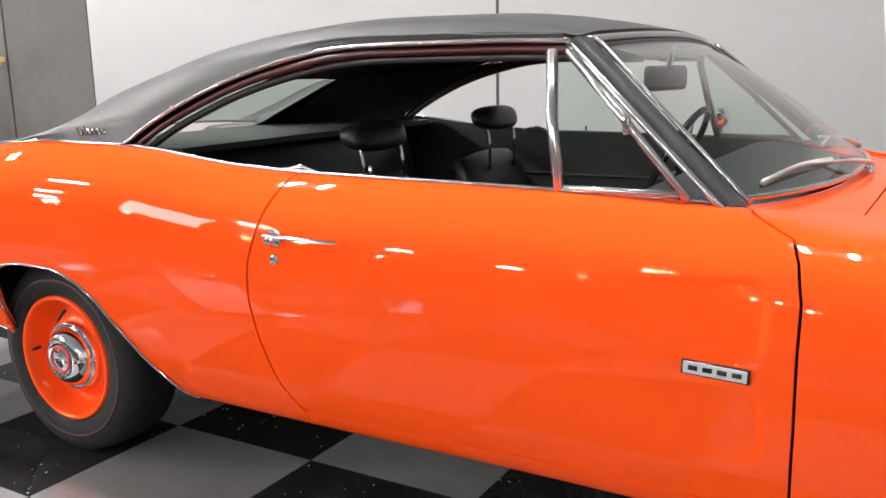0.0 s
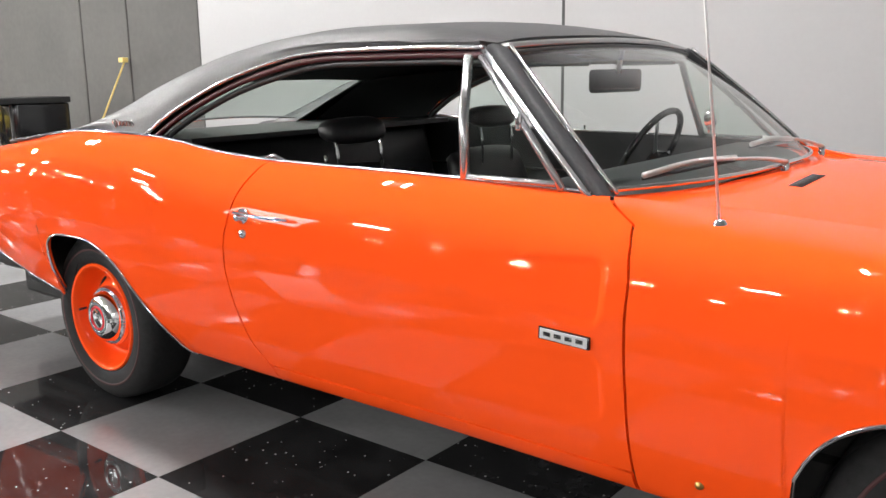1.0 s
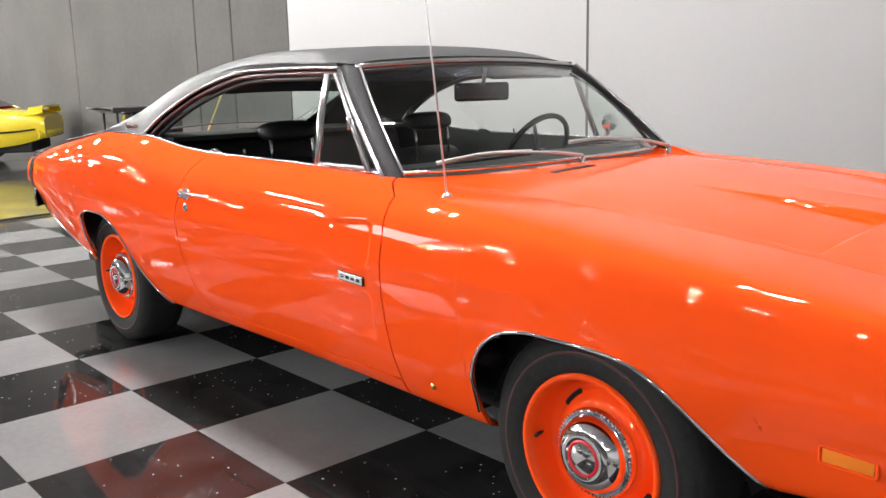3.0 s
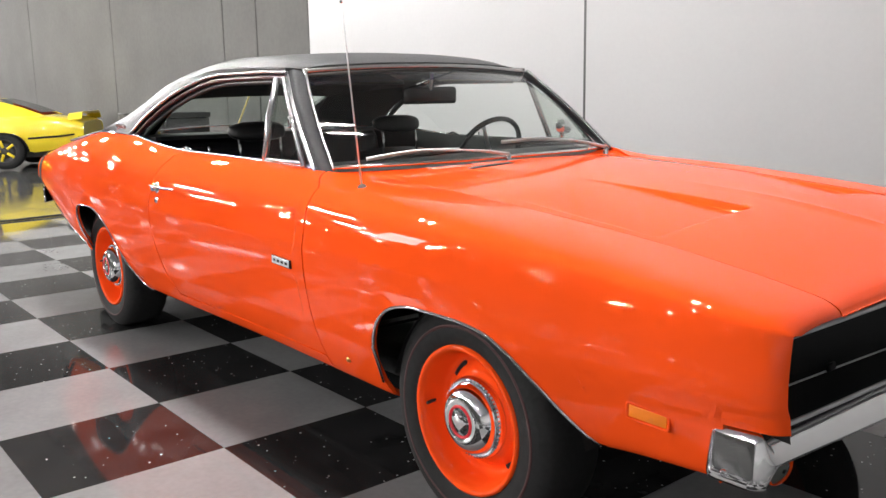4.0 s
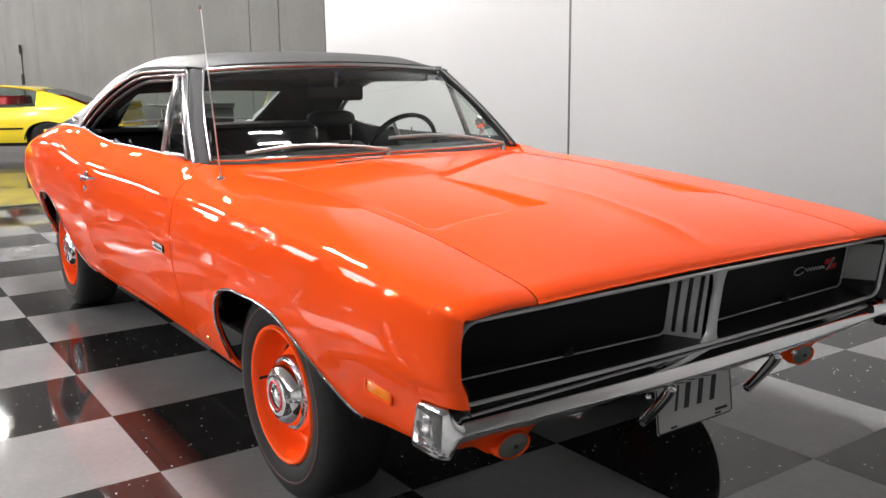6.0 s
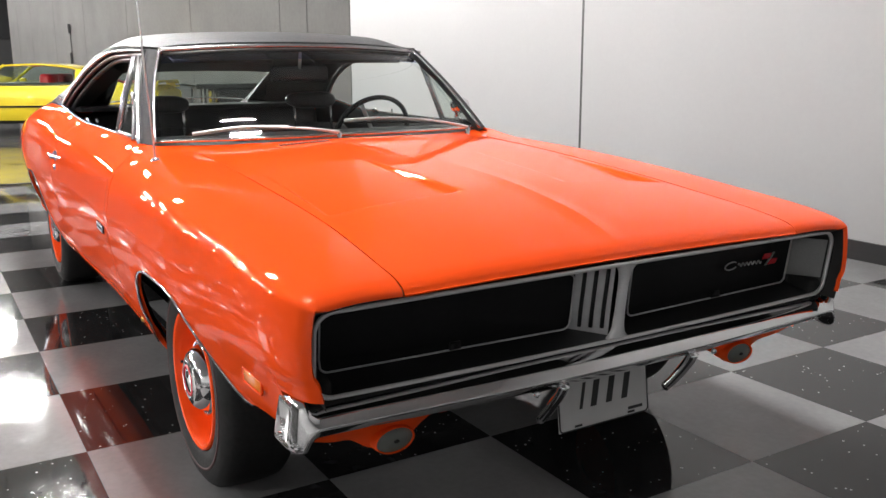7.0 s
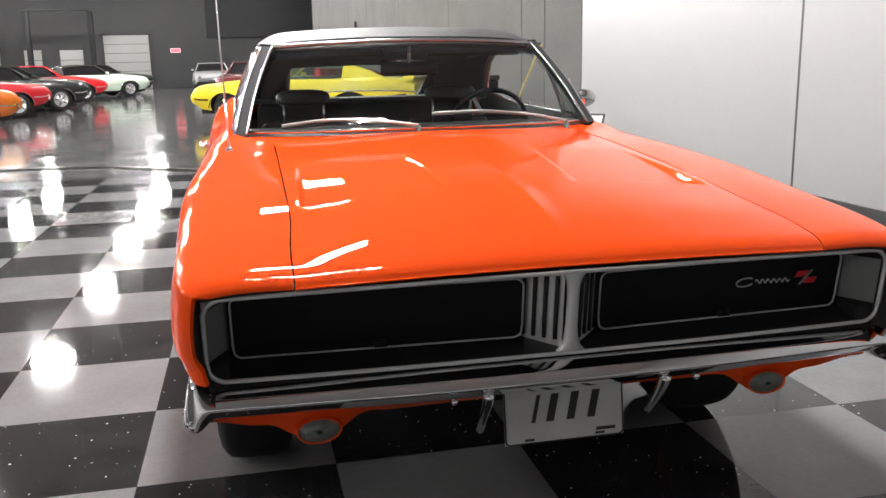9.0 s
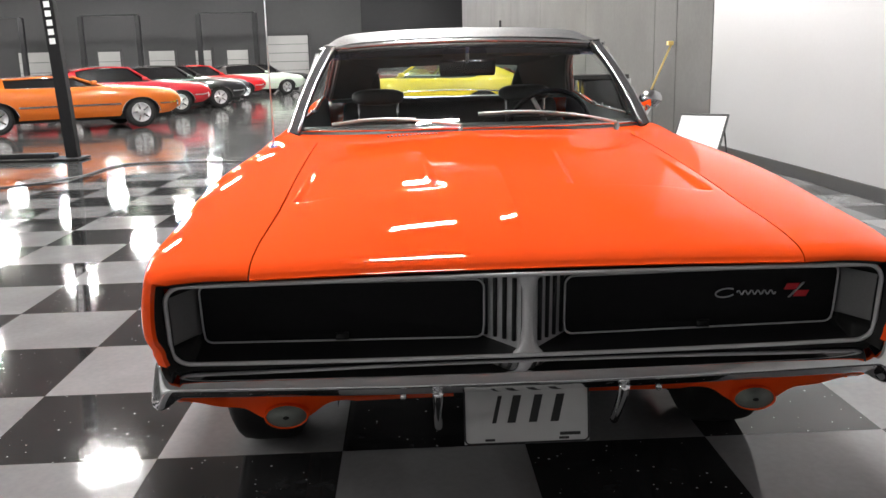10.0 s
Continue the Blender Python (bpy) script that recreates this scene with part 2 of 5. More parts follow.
def joined(*bms):
    out = bmesh.new()
    for b in bms:
        me = bpy.data.meshes.new("tmp")
        b.to_mesh(me)
        b.free()
        out.from_mesh(me)
        bpy.data.meshes.remove(me)
    return out


def tube(points, r, n=8, closed=False, flat=1.0, up=(0, 0, 1), cap=True):
    """A rod of radius r along points; flat squeezes it along up."""
    bm = bmesh.new()
    pts = [Vector(p) for p in points]
    rings = []
    k = len(pts)
    for i, p in enumerate(pts):
        a = pts[(i - 1) % k] if closed or i > 0 else pts[0]
        b = pts[(i + 1) % k] if closed or i < k - 1 else pts[-1]
        t = (b - a).normalized()
        side = t.cross(Vector(up))
        if side.length < 1e-4:
            side = t.cross(Vector((1, 0, 0)))
        side.normalize()
        nrm = side.cross(t).normalized()
        rr = r(i / max(1, k - 1)) if callable(r) else r
        rings.append([bm.verts.new(p + side * math.cos(2 * math.pi * j / n) * rr + nrm * math.sin(2 * math.pi * j / n) * rr * flat) for j in range(n)])
    for a, b in list(zip(rings, rings[1:])) + ([(rings[-1], rings[0])] if closed else []):
        for j in range(n):
            bm.faces.new((a[j], b[j], b[(j + 1) % n], a[(j + 1) % n]))
    if cap and not closed:
        bm.faces.new(rings[0])
        bm.faces.new(rings[-1][::-1])
    return bm


def lathe(profile, n=48, axis="y"):
    """Turn a list of (radius, along) round the y axis."""
    bm = bmesh.new()
    rings = []
    for r, a in profile:
        if r < 1e-5:
            rings.append([bm.verts.new((0, a, 0))])
        else:
            rings.append([bm.verts.new((r * math.cos(2 * math.pi * j / n), a, r * math.sin(2 * math.pi * j / n))) for j in range(n)])
    for p, q in zip(rings, rings[1:]):
        for j in range(n):
            k = (j + 1) % n
            vs = [p[0] if len(p) == 1 else p[j]] + ([] if len(p) == 1 else [p[k]]) + ([q[0]] if len(q) == 1 else [q[k], q[j]])
            bm.faces.new(vs)
    if axis == "z":
        moved(bm, Matrix.Rotation(radians(90), 4, "X"))
    return bm


def bez(pts, n):
    """Points along a smooth curve through 3D points."""
    k = len(pts) - 1
    return [Vector(rom(pts, k * i / n)) for i in range(n + 1)]


# ---------------------------------------------------------------- the hall
T = 0.6096
X0, Y0 = -6.251, -5.372
COLS, ROWSN = 20, 15

b = box(-60, 16, -40, 12, -0.2, -0.008)
floor = tagged(part("floor", b, CONCRETE_FLOOR, smooth=False), "sealed glossy grey concrete floor of a large hall", "floor", kind="structure")
b = box(X0 - 0.02, X0 + COLS * T + 0.02, Y0 - 0.02, 3.69, -0.0075, -0.003)
joints = tagged(part("floor_covering", b, JOINT, smooth=False), "dark bed under black and grey chequered vinyl tiles", "floor covering", kind="structure")

# white partition wall on the far side of the car
WY = 3.72
wall_bm = joined(box(-6.95, -2.169, WY, WY + 0.22, 0, 7.5), box(-2.151, 2.40, WY, WY + 0.22, 0, 7.5), box(2.418, 14.0, WY, WY + 0.22, 0, 7.5),
                 box(-6.9, 13.8, WY + 0.03, WY + 0.2, 0, 7.45))
wall_white = tagged(part("wall_north", wall_bm, WHITEWALL, smooth=False), "smooth white painted panel wall with thin dark seams", "wall", kind="structure")
b = box(-2.173, -2.147, WY - 0.002, WY + 0.029, 0, 7.4)
part("seam_strip", b, TRIMBLACK, wall_white, "thin dark panel seam", smooth=False)
b = box(2.396, 2.422, WY - 0.002, WY + 0.029, 0, 7.4)
part("seam_strip", b, TRIMBLACK, wall_white, "thin dark panel seam", smooth=False)
b = box(-6.94, 13.9, WY - 0.018, WY - 0.001, 0.0, 0.13, 0.004)
tagged(part("baseboard", b, BLACKMETAL, smooth=False), "black rubber baseboard along the white wall", "baseboard", kind="structure")

# cast concrete wall that carries on behind it, in tall panels
wall_concrete = thing("wall_concrete", "tall cast concrete panel wall with dark joints", "wall", kind="structure")
cx0, cy0, cx1, cy1 = -6.945, 3.713, -38.0, 2.52
cuts = [0.0, 1.36, 2.36, 6.75, 11.62, 16.4, 20.9, 25.4, 28.6, 30.9]
ang = math.atan2(cy1 - cy0, cx1 - cx0)
M = Matrix.Translation((cx0, cy0, 0)) @ Matrix.Rotation(ang, 4, "Z")
for a, c in zip(cuts, cuts[1:]):
    b = moved(box(a + 0.013, c - 0.013, -0.25, 0, 0, 7.5, 0.006, seg=1), M)
    part("panel", b, CONCRETE, wall_concrete, smooth=False)
part("joint_fill", moved(box(0.06, 30.84, -0.24, -0.02, 0, 7.49), M), JOINT, wall_concrete, "dark joint filler", smooth=False)

# the far end and the other sides
far = thing("wall_west", "dark grey far wall of the hall with white roller doors", "wall", kind="structure")
FX = -46.0
part("panel", box(FX - 0.3, FX, -40, 12, 0, 7.5), DARKWALL, far, smooth=False)
# Near-black sheet that paints in the darkness of an opening high up.
part("dark_cladding", box(FX + 0.003, FX + 0.12, -2.6, 11.7, 2.62, 7.4, 0.01, seg=1), DARKSTEEL, far, "near-black sheet, coloured for the dark upper opening", smooth=False)
tagged(part("wall_south", box(-46, 16, -40.3, -40, 0, 7.5), CONCRETE, smooth=False), "grey painted side wall of the hall", "wall", kind="structure")
# The east wall is out of view, made white to bounce light forward.
tagged(part("wall_east", box(16, 16.3, -40, 12, 0, 7.5), WHITEWALL, smooth=False), "unseen end wall of the hall, coloured pale to bounce light", "wall", kind="structure")
tagged(part("wall_back", box(-46, -37.9, 11.8, 12.1, 0, 7.5), DARKWALL, smooth=False), "grey wall of the side bay", "wall", kind="structure")
tagged(part("ceiling", box(-46.3, 16.3, -40.3, 12.3, 7.5, 7.7), CEILING, smooth=False), "pale steel deck ceiling of the hall", "ceiling", kind="structure")


def roller_door(y, w, h, z0=0.0, rows=6):
    d = thing("roller_door", "closed white sectional roller door in the far wall", "door", "far doors", "structure", (FX, y, z0))
    for i in range(rows):
        part("door_section", box(0.005, 0.05, -w / 2, w / 2, i * h / rows + 0.012, (i + 1) * h / rows - 0.012, 0.006, seg=1), WHITEDOOR, d, smooth=False, at=(0, 0, 0))
    part("door_frame", joined(box(0.002, 0.08, -w / 2 - 0.12, -w / 2 - 0.01, 0, h + 0.1), box(0.002, 0.08, w / 2 + 0.01, w / 2 + 0.12, 0, h + 0.1),
                              box(0.002, 0.08, -w / 2 - 0.12, w / 2 + 0.12, h + 0.005, h + 0.12)), DARKWALL, d, smooth=False, at=(0, 0, 0))
    return d


# high bay lamps in rows
def lamp(x, y, z):
    d = thing("high_bay_lamp", "white high bay tube lamp hanging below the ceiling", "ceiling lamp", "high bay lamps", at=(x, y, z))
    part("housing", box(-0.21, 0.21, -0.45, 0.45, 0.03, 0.10, 0.01, seg=1), LAMPBODY, d, smooth=False, at=(0, 0, 0))
    for i in (-1, 1):
        part("tube", box(i * 0.125 - 0.018, i * 0.125 + 0.018, -0.41, 0.41, 0.0, 0.028, 0.006, seg=1), LAMPGLOW, d, "lit white tube", smooth=False, at=(0, 0, 0))
    part("hanger", joined(tube([(0, -0.4, 0.1), (0, -0.4, 2.3)], 0.006, 5), tube([(0, 0.4, 0.1), (0, 0.4, 2.3)], 0.006, 5)), BLACKMETAL, d, at=(0, 0, 0))
    return d


LZ = 5.2
first = lamp(-3.6, -0.25, LZ)
# Columns at i >= 0 are unseen, added as fill on the car's front.
for i in range(-7, 2):
    for j in range(1, 6):
        if i < -1 or j > max(1, i + 1):
            copy_thing(first, Matrix.Translation((4.0 + 6.6 * i, -0.15 - 5.2 * j, LZ)))
for x in (0.5, -8.9, -14.2, -19.4, -25.1, -30.7, -36.4, -42.0):
    copy_thing(first, Matrix.Translation((x, -0.25, LZ)))

# ---------------------------------------------------------------- the orange coupe
car = thing("muscle_car", "glossy orange two-door muscle car with black vinyl roof on chequered floor", "car")

half_w = curve((-2.86, 0.808), (-2.6, 0.852), (-2.2, 0.912), (-1.6, 0.948), (-0.5, 0.945), (0.2, 0.936), (0.8, 0.945), (1.4, 0.955), (1.9, 0.938), (2.2, 0.903), (2.31, 0.884), (2.352, 0.873), (2.372, 0.860), (2.381, 0.848), (2.389, 0.836))
z_low = curve((-2.86, 0.54), (-2.6, 0.485), (-1.8, 0.378), (-1.06, 0.302), (-0.85, 0.296), (1.1, 0.296), (1.5, 0.33), (1.95, 0.398), (2.2, 0.432), (2.39, 0.458))
z_sho = curve((-2.86, 0.845), (-2.5, 0.885), (-2.0, 0.945), (-1.5, 0.985), (-1.1, 0.985), (-0.7, 0.945), (-0.3, 0.928), (0.3, 0.922), (0.8, 0.912), (1.2, 0.897), (1.7, 0.866), (2.1, 0.825), (2.39, 0.782))
y_sho = curve((-2.86, 0.758), (-2.2, 0.838), (-1.5, 0.862), (-0.9, 0.855), (0.3, 0.85), (0.8, 0.848), (1.4, 0.870), (2.0, 0.876), (2.33, 0.848), (2.39, 0.820))
y_belt = curve((-2.86, 0.69), (-2.1, 0.748), (-1.5, 0.785), (-1.0, 0.790), (0.0, 0.785), (0.62, 0.765), (0.80, 0.66), (0.86, 0.6285), (2.39, 0.6285))
z_belt = curve((-2.86, 0.862), (-2.1, 0.965), (-1.5, 1.022), (-1.13, 1.018), (-0.71, 0.978), (-0.46, 0.967), (0.06, 0.962), (0.62, 0.948), (0.86, 0.925), (1.2, 0.910), (1.8, 0.872), (2.2, 0.822), (2.39, 0.787))
z_mid = curve((0.55, 0.963), (0.8, 0.957), (1.2, 0.943), (1.8, 0.912), (2.15, 0.860), (2.39, 0.793))
half_w, z_low, z_sho, y_sho = soft(half_w, 0.22), soft(z_low, 0.2), soft(z_sho, 0.2), soft(y_sho, 0.25)
tuck_at = soft(curve((-2.86, 0.7), (-2.2, 1.0), (1.6, 1.0), (2.05, 0.8), (2.389, 0.5)), 0.2)
NOSE = 2.383


def nose_drop(x):
    a = (x - (NOSE - 0.058)) / 0.058
    return 0.0 if a <= 0 else 0.024 * (1 - math.sqrt(max(0.0, 1 - a * a)))


def section(x):
    w, zl, zs, ys = half_w(x), z_low(x), z_sho(x), y_sho(x)
    tuck = tuck_at(x)
    lean = w - ys
    k = max(0.0, min(1.0, (x - 0.9) / 0.8))
    k = k * k * (3 - 2 * k)
    ys += 0.016 * k * min(1.0, lean / 0.06)
    h = zs - zl
    return [(w - 0.17 * tuck, zl - 0.012), (w - 0.118 * tuck, zl), (w - 0.082 * tuck, zl + 0.060), (w - 0.036 * tuck, zl + 0.158), (w - 0.003, zl + 0.50 * h),
            (w, zl + 0.66 * h), (w - min(0.013, 0.16 * lean), zl + 0.82 * h), (w - min(0.037 - 0.014 * k, 0.46 * lean), zl + (0.925 + 0.022 * k) * h), (ys, zs + 0.002 * k),
            (0.5 * (ys + y_belt(x)), 0.5 * (zs + z_belt(x)) + 0.008), (y_belt(x), z_belt(x))]


def s_at(x, z):
    """The section parameter at height z on the flank."""
    lo, hi, c = 0.6, 8.0, section(x)
    for _ in range(22):
        m = (lo + hi) / 2
        if bspl(c, m)[1] < z:
            lo = m
        else:
            hi = m
    return lo


def dent(x, z):
    """The two pressed scallops at the front of each door: blunt in front, fading out behind."""
    e = 0.0
    for zc, hz in ((0.764, 0.071), (0.552, 0.070)):
        a = (x - 0.30) / 0.425
        h = hz * (0.55 + 0.45 * max(0.0, min(1.0, a)))
        if 0 < a < 1.05:
            r = max(0.0, x - 0.685) ** 2 + max(0.0, abs(z - zc) - h + 0.035) ** 2
            e += 0.0058 * min(1.0, a) ** 1.2 * (1 - fair(0.026, 0.044, math.sqrt(r)))
    return e


def crease(x, z):
    """The fine level line pressed along the whole flank."""
    zc = 0.720 + 0.012 * fair(0.8, 1.6, x)
    return 0.0032 * fair(-2.1, -1.5, x) * (1 - fair(1.2, 1.9, x)) * math.exp(-abs(z - zc) / 0.026)


def flank(x, s, sign):
    y, z = bspl(section(x), s)
    if 2 < s < 8 and 0.3 < x < 0.75:
        y -= dent(x, z)
    if 2 < s < 8 and -2.1 < x < 1.9:
        y += crease(x, z)
    if s > 7.2:
        z -= nose_drop(x) * min(1.0, (s - 7.2))
    return Vector((x, sign * y, z))


arch_front = curve((1.113, 0.26), (1.122, 0.41), (1.156, 0.512), (1.218, 0.585), (1.295, 0.626), (1.40, 0.643), (1.55, 0.645), (1.66, 0.634), (1.74, 0.598), (1.815, 0.532), (1.875, 0.470), (1.95, 0.40))
arch_rear = curve((-1.722, 0.38), (-1.703, 0.50), (-1.668, 0.602), (-1.60, 0.645), (-1.50, 0.658), (-1.38, 0.658), (-1.27, 0.632), (-1.19, 0.588), (-1.11, 0.51), (-1.0, 0.39), (-0.93, 0.32), (-0.86, 0.26))


nose_cut = line((2.240, 0.40), (2.252, 0.43), (2.264, 0.581), (2.388, 0.580))


def low_s(x, low=1.0):
    s = low
    if x > 2.240:
        s = max(s, s_at(x, nose_cut(x)))
    if 1.115 < x < 1.95:
        s = max(s, s_at(x, arch_front(x)))
    if -1.722 < x < -0.86:
        s = max(s, s_at(x, arch_rear(x)))
    return s


def spaced(a, b, n, dense=()):
    xs = set(round(v, 4) for v in steps(a, b, n))
    for d in dense:
        if a < d < b:
            for o in (-0.04, -0.02, -0.01, -0.004, 0.0, 0.004, 0.01, 0.02, 0.04):
                if a < d + o < b:
                    xs.add(round(d + o, 4))
    return sorted(xs)


door_rear_x = line((0.35, -0.455), (0.43, -0.507), (0.55, -0.54), (0.65, -0.556), (0.76, -0.553), (0.90, -0.515), (1.0, -0.49))
door_front_x = line((0.35, 0.776), (0.56, 0.782), (0.80, 0.781), (0.87, 0.768), (0.905, 0.752), (0.955, 0.62))
GAP = 0.0032


def panel(name, xa, xb, sign, label, s_top=10.0, s_bot=0.0, n=40, rows=34, dense=(), parent=None, mat=None, thick=0.012):
    fa = xa if callable(xa) else (lambda z: xa)
    fb = xb if callable(xb) else (lambda z: xb)
    a0, b0 = fa(0.6), fb(0.6)
    us = [(v - a0) / (b0 - a0) for v in spaced(a0, b0, n, dense)]
    vs = steps(0, 1, rows)

    def fn(u, v):
        x = a0 + (b0 - a0) * u
        s = s_bot + (s_top - s_bot) * v + (low_s(x, s_bot) - s_bot) * (1 - v) ** 2
        z = bspl(section(x), s)[1]
        for _ in range(2):
            x = fa(z) + (fb(z) - fa(z)) * u
            s = s_bot + (s_top - s_bot) * v + (low_s(x, s_bot) - s_bot) * (1 - v) ** 2
            z = bspl(section(x), s)[1]
        return flank(x, s, sign)
    return part(name, sheet(fn, us, vs), mat or ORANGE, parent or car, label, thick=thick)


for sign in (-1, 1):
    panel("rear_quarter_panel", -2.84, lambda z: door_rear_x(z) - GAP, sign, "orange rear quarter panel", n=46, dense=(-1.7225, -1.70, -0.86), rows=72)
    door = panel("door", lambda z: door_rear_x(z) + GAP, lambda z: door_front_x(z) - GAP, sign, "orange door with pressed scallops", s_bot=2.0, n=60, rows=84, dense=(0.715,))
    panel("rocker_panel", -0.455, 0.768, sign, "orange sill below the door", s_bot=0.0, s_top=1.90, n=20, rows=10)
    panel("front_fender", lambda z: door_front_x(z) + GAP, NOSE, sign, "orange front fender", n=70, dense=(1.09, 1.118, 1.13, 1.16, 1.94, 2.252, 2.264, 2.36, 2.38), rows=72)
    # bright wheel lips
    for arch, a, c in ((arch_front, 1.118, 1.945), (arch_rear, -1.7215, -0.885)):
        xs = spaced(a, c, 44, (a, c))
        xs = [x for x in xs if a <= x <= c]
        pts = [flank(x, max(1.0, s_at(x, arch(x))), sign) + Vector((0, sign * 0.002, -0.002)) for x in xs]
        part("wheel_lip", tube(pts, 0.005, 6, up=(0, 1, 0)), CHROME, car, "bright wheel arch moulding")
    # black wheel housing
    for xc, yo in ((1.53, 0.88), (-1.30, 0.88)):
        bm = bmesh.new()
        sheet(lambda u, v: Vector((xc + 0.405 * math.cos(u), sign * (0.50 + (yo - 0.50) * v - 0.035 * v), 0.26 + 0.405 * math.sin(u))), steps(0.30, math.pi - 0.30, 20), [0, 0.5, 1], bm)
        sheet(lambda u, v: Vector((xc + 0.405 * v * math.cos(u), sign * 0.50, 0.26 + 0.42 * v * math.sin(u))), steps(0.0, math.pi, 20), [0.05, 1], bm)
        part("wheel_housing", bm, UNDER, car, "black wheel housing")


# hood
def hood_z(x, y):
    a = abs(y) / 0.62
    z = z_belt(x) + (z_mid(x) - z_belt(x)) * (1 - a ** 2.2)
    ridge = max(0.0, min(1.0, (x - 1.45) / 0.7))
    ridge *= max(0.0, min(1.0, (2.36 - x) / 0.16))
    z += 0.007 * ridge * max(0.0, 1 - abs(y) / 0.05) ** 1.3
    # long recesses, deepest at their blunt front end
    r0, r1 = 1.36, 1.90
    yi, yo = 0.200 - 0.06 * (x - r1), 0.585 + 0.03 * (x - r1)
    if r0 < x < r1 + 0.02 and yi - 0.012 < abs(y) < yo + 0.012:
        d = 0.021 * (x - r0) / (r1 - r0) if x < r1 else 0.021 * (1 - (x - r1) / 0.02)
        e = min(1.0, max(0.0, (abs(y) - yi + 0.012) / 0.014), max(0.0, (yo + 0.012 - abs(y)) / 0.018))
        z -= d * e
    return z - nose_drop(x) * 0.86


def hood_rear(y):
    return 0.885 - 0.03 * (y / 0.62) ** 2


ys = sorted(set([round(v, 4) for v in steps(-0.6250, 0.6250, 60)] + [s * v for s in (-1, 1) for v in (0.005, 0.012, 0.02, 0.03, 0.045, 0.19, 0.197, 0.204, 0.211, 0.218, 0.225, 0.232, 0.57, 0.576, 0.582, 0.588, 0.594, 0.60)]))
xs = sorted(set([round(v, 4) for v in steps(0.885, NOSE, 70)] + [1.895, 1.90, 1.905, 1.91, 1.915, 1.92, 1.925, 2.327, 2.333, 2.34, 2.346, 2.35, 2.355, 2.36, 2.37, 2.376, 2.38, 2.384, 2.387]))


def hood_fn(x, y):
    t = (x - 0.885) / (NOSE - 0.885)
    xx = hood_rear(y) + (NOSE - hood_rear(y)) * t
    return Vector((xx + 0.014 * (1 - (y / 0.626) ** 2) * max(0.0, t * 2 - 1), y, hood_z(xx, y)))


hood = part("hood", sheet(hood_fn, xs, ys), ORANGE, car, "orange hood with two long recesses and a centre ridge", thick=0.003)


def cowl_fn(u, y):
    front = hood_rear(min(0.62, abs(y))) - 0.006
    back = 0.79 - 0.235 * (abs(y) / 0.76) ** 2.6
    x = back + (front - back) * u
    e = max(0.0, (abs(y) - 0.62) / 0.14)
    return Vector((x, y, z_mid(x) - (z_mid(x) - z_belt(x)) * (min(1, abs(y) / 0.62)) ** 2.2 - 0.004 - 0.006 * (1 - u) - e * 0.006))


cowl = part("cowl_panel", sheet(cowl_fn, steps(0, 1, 8), steps(-0.765, 0.765, 50)), ORANGE, car, "orange cowl panel below the windshield", thick=0.01)
for i in range(14):
    y = -0.345 + i * 0.0145
    part("vent_slot", tube([(0.918, y, hood_z(0.918, y) + 0.0008), (0.952, y, hood_z(0.952, y) + 0.0008)], 0.0042, 6, flat=0.4), TRIMBLACK, hood, "black air slot" if i == 0 else "")


# header strip and the front opening
GX = 2.346


def rounded(y0, y1, z0, z1, r, n=6):
    pts = []
    for cy, cz, a0 in ((y1 - r, z1 - r, 0), (y0 + r, z1 - r, 90), (y0 + r, z0 + r, 180), (y1 - r, z0 + r, 270)):
        for i in range(n + 1):
            a = radians(a0 + 90 * i / n)
            pts.append((cy + r * math.cos(a), cz + r * math.sin(a)))
    return pts


def grille_x(y, z):
    """The face of the front opening: bowed a little, leaning back below."""
    return GX + 0.052 * (1 - (y / 0.82) ** 2) - 0.12 * (0.745 - z)


def opening(y0, y1, z0, z1, r):
    """The rounded outline of the opening, arched a little above and below."""
    pts, out = rounded(y0, y1, z0, z1, r, n=8), []
    for (ya, za), (yb, zb) in zip(pts, pts[1:] + pts[:1]):
        n = 24 if abs(ya - yb) > 0.5 else 1
        out += [(ya + (yb - ya) * k / n, za + (zb - za) * k / n) for k in range(n)]
    return [(y, z + (0.008 if z > 0.66 else -0.003) * (1 - (y / 0.82) ** 2)) for y, z in out]


outer = opening(-0.820, 0.820, 0.568, 0.750, 0.042)
part("grille_surround", tube([(grille_x(y, z) + 0.004, y, z) for y, z in outer], 0.0055, 8, closed=True, up=(1, 0, 0)), SURROUND, car, "satin silver grille surround")
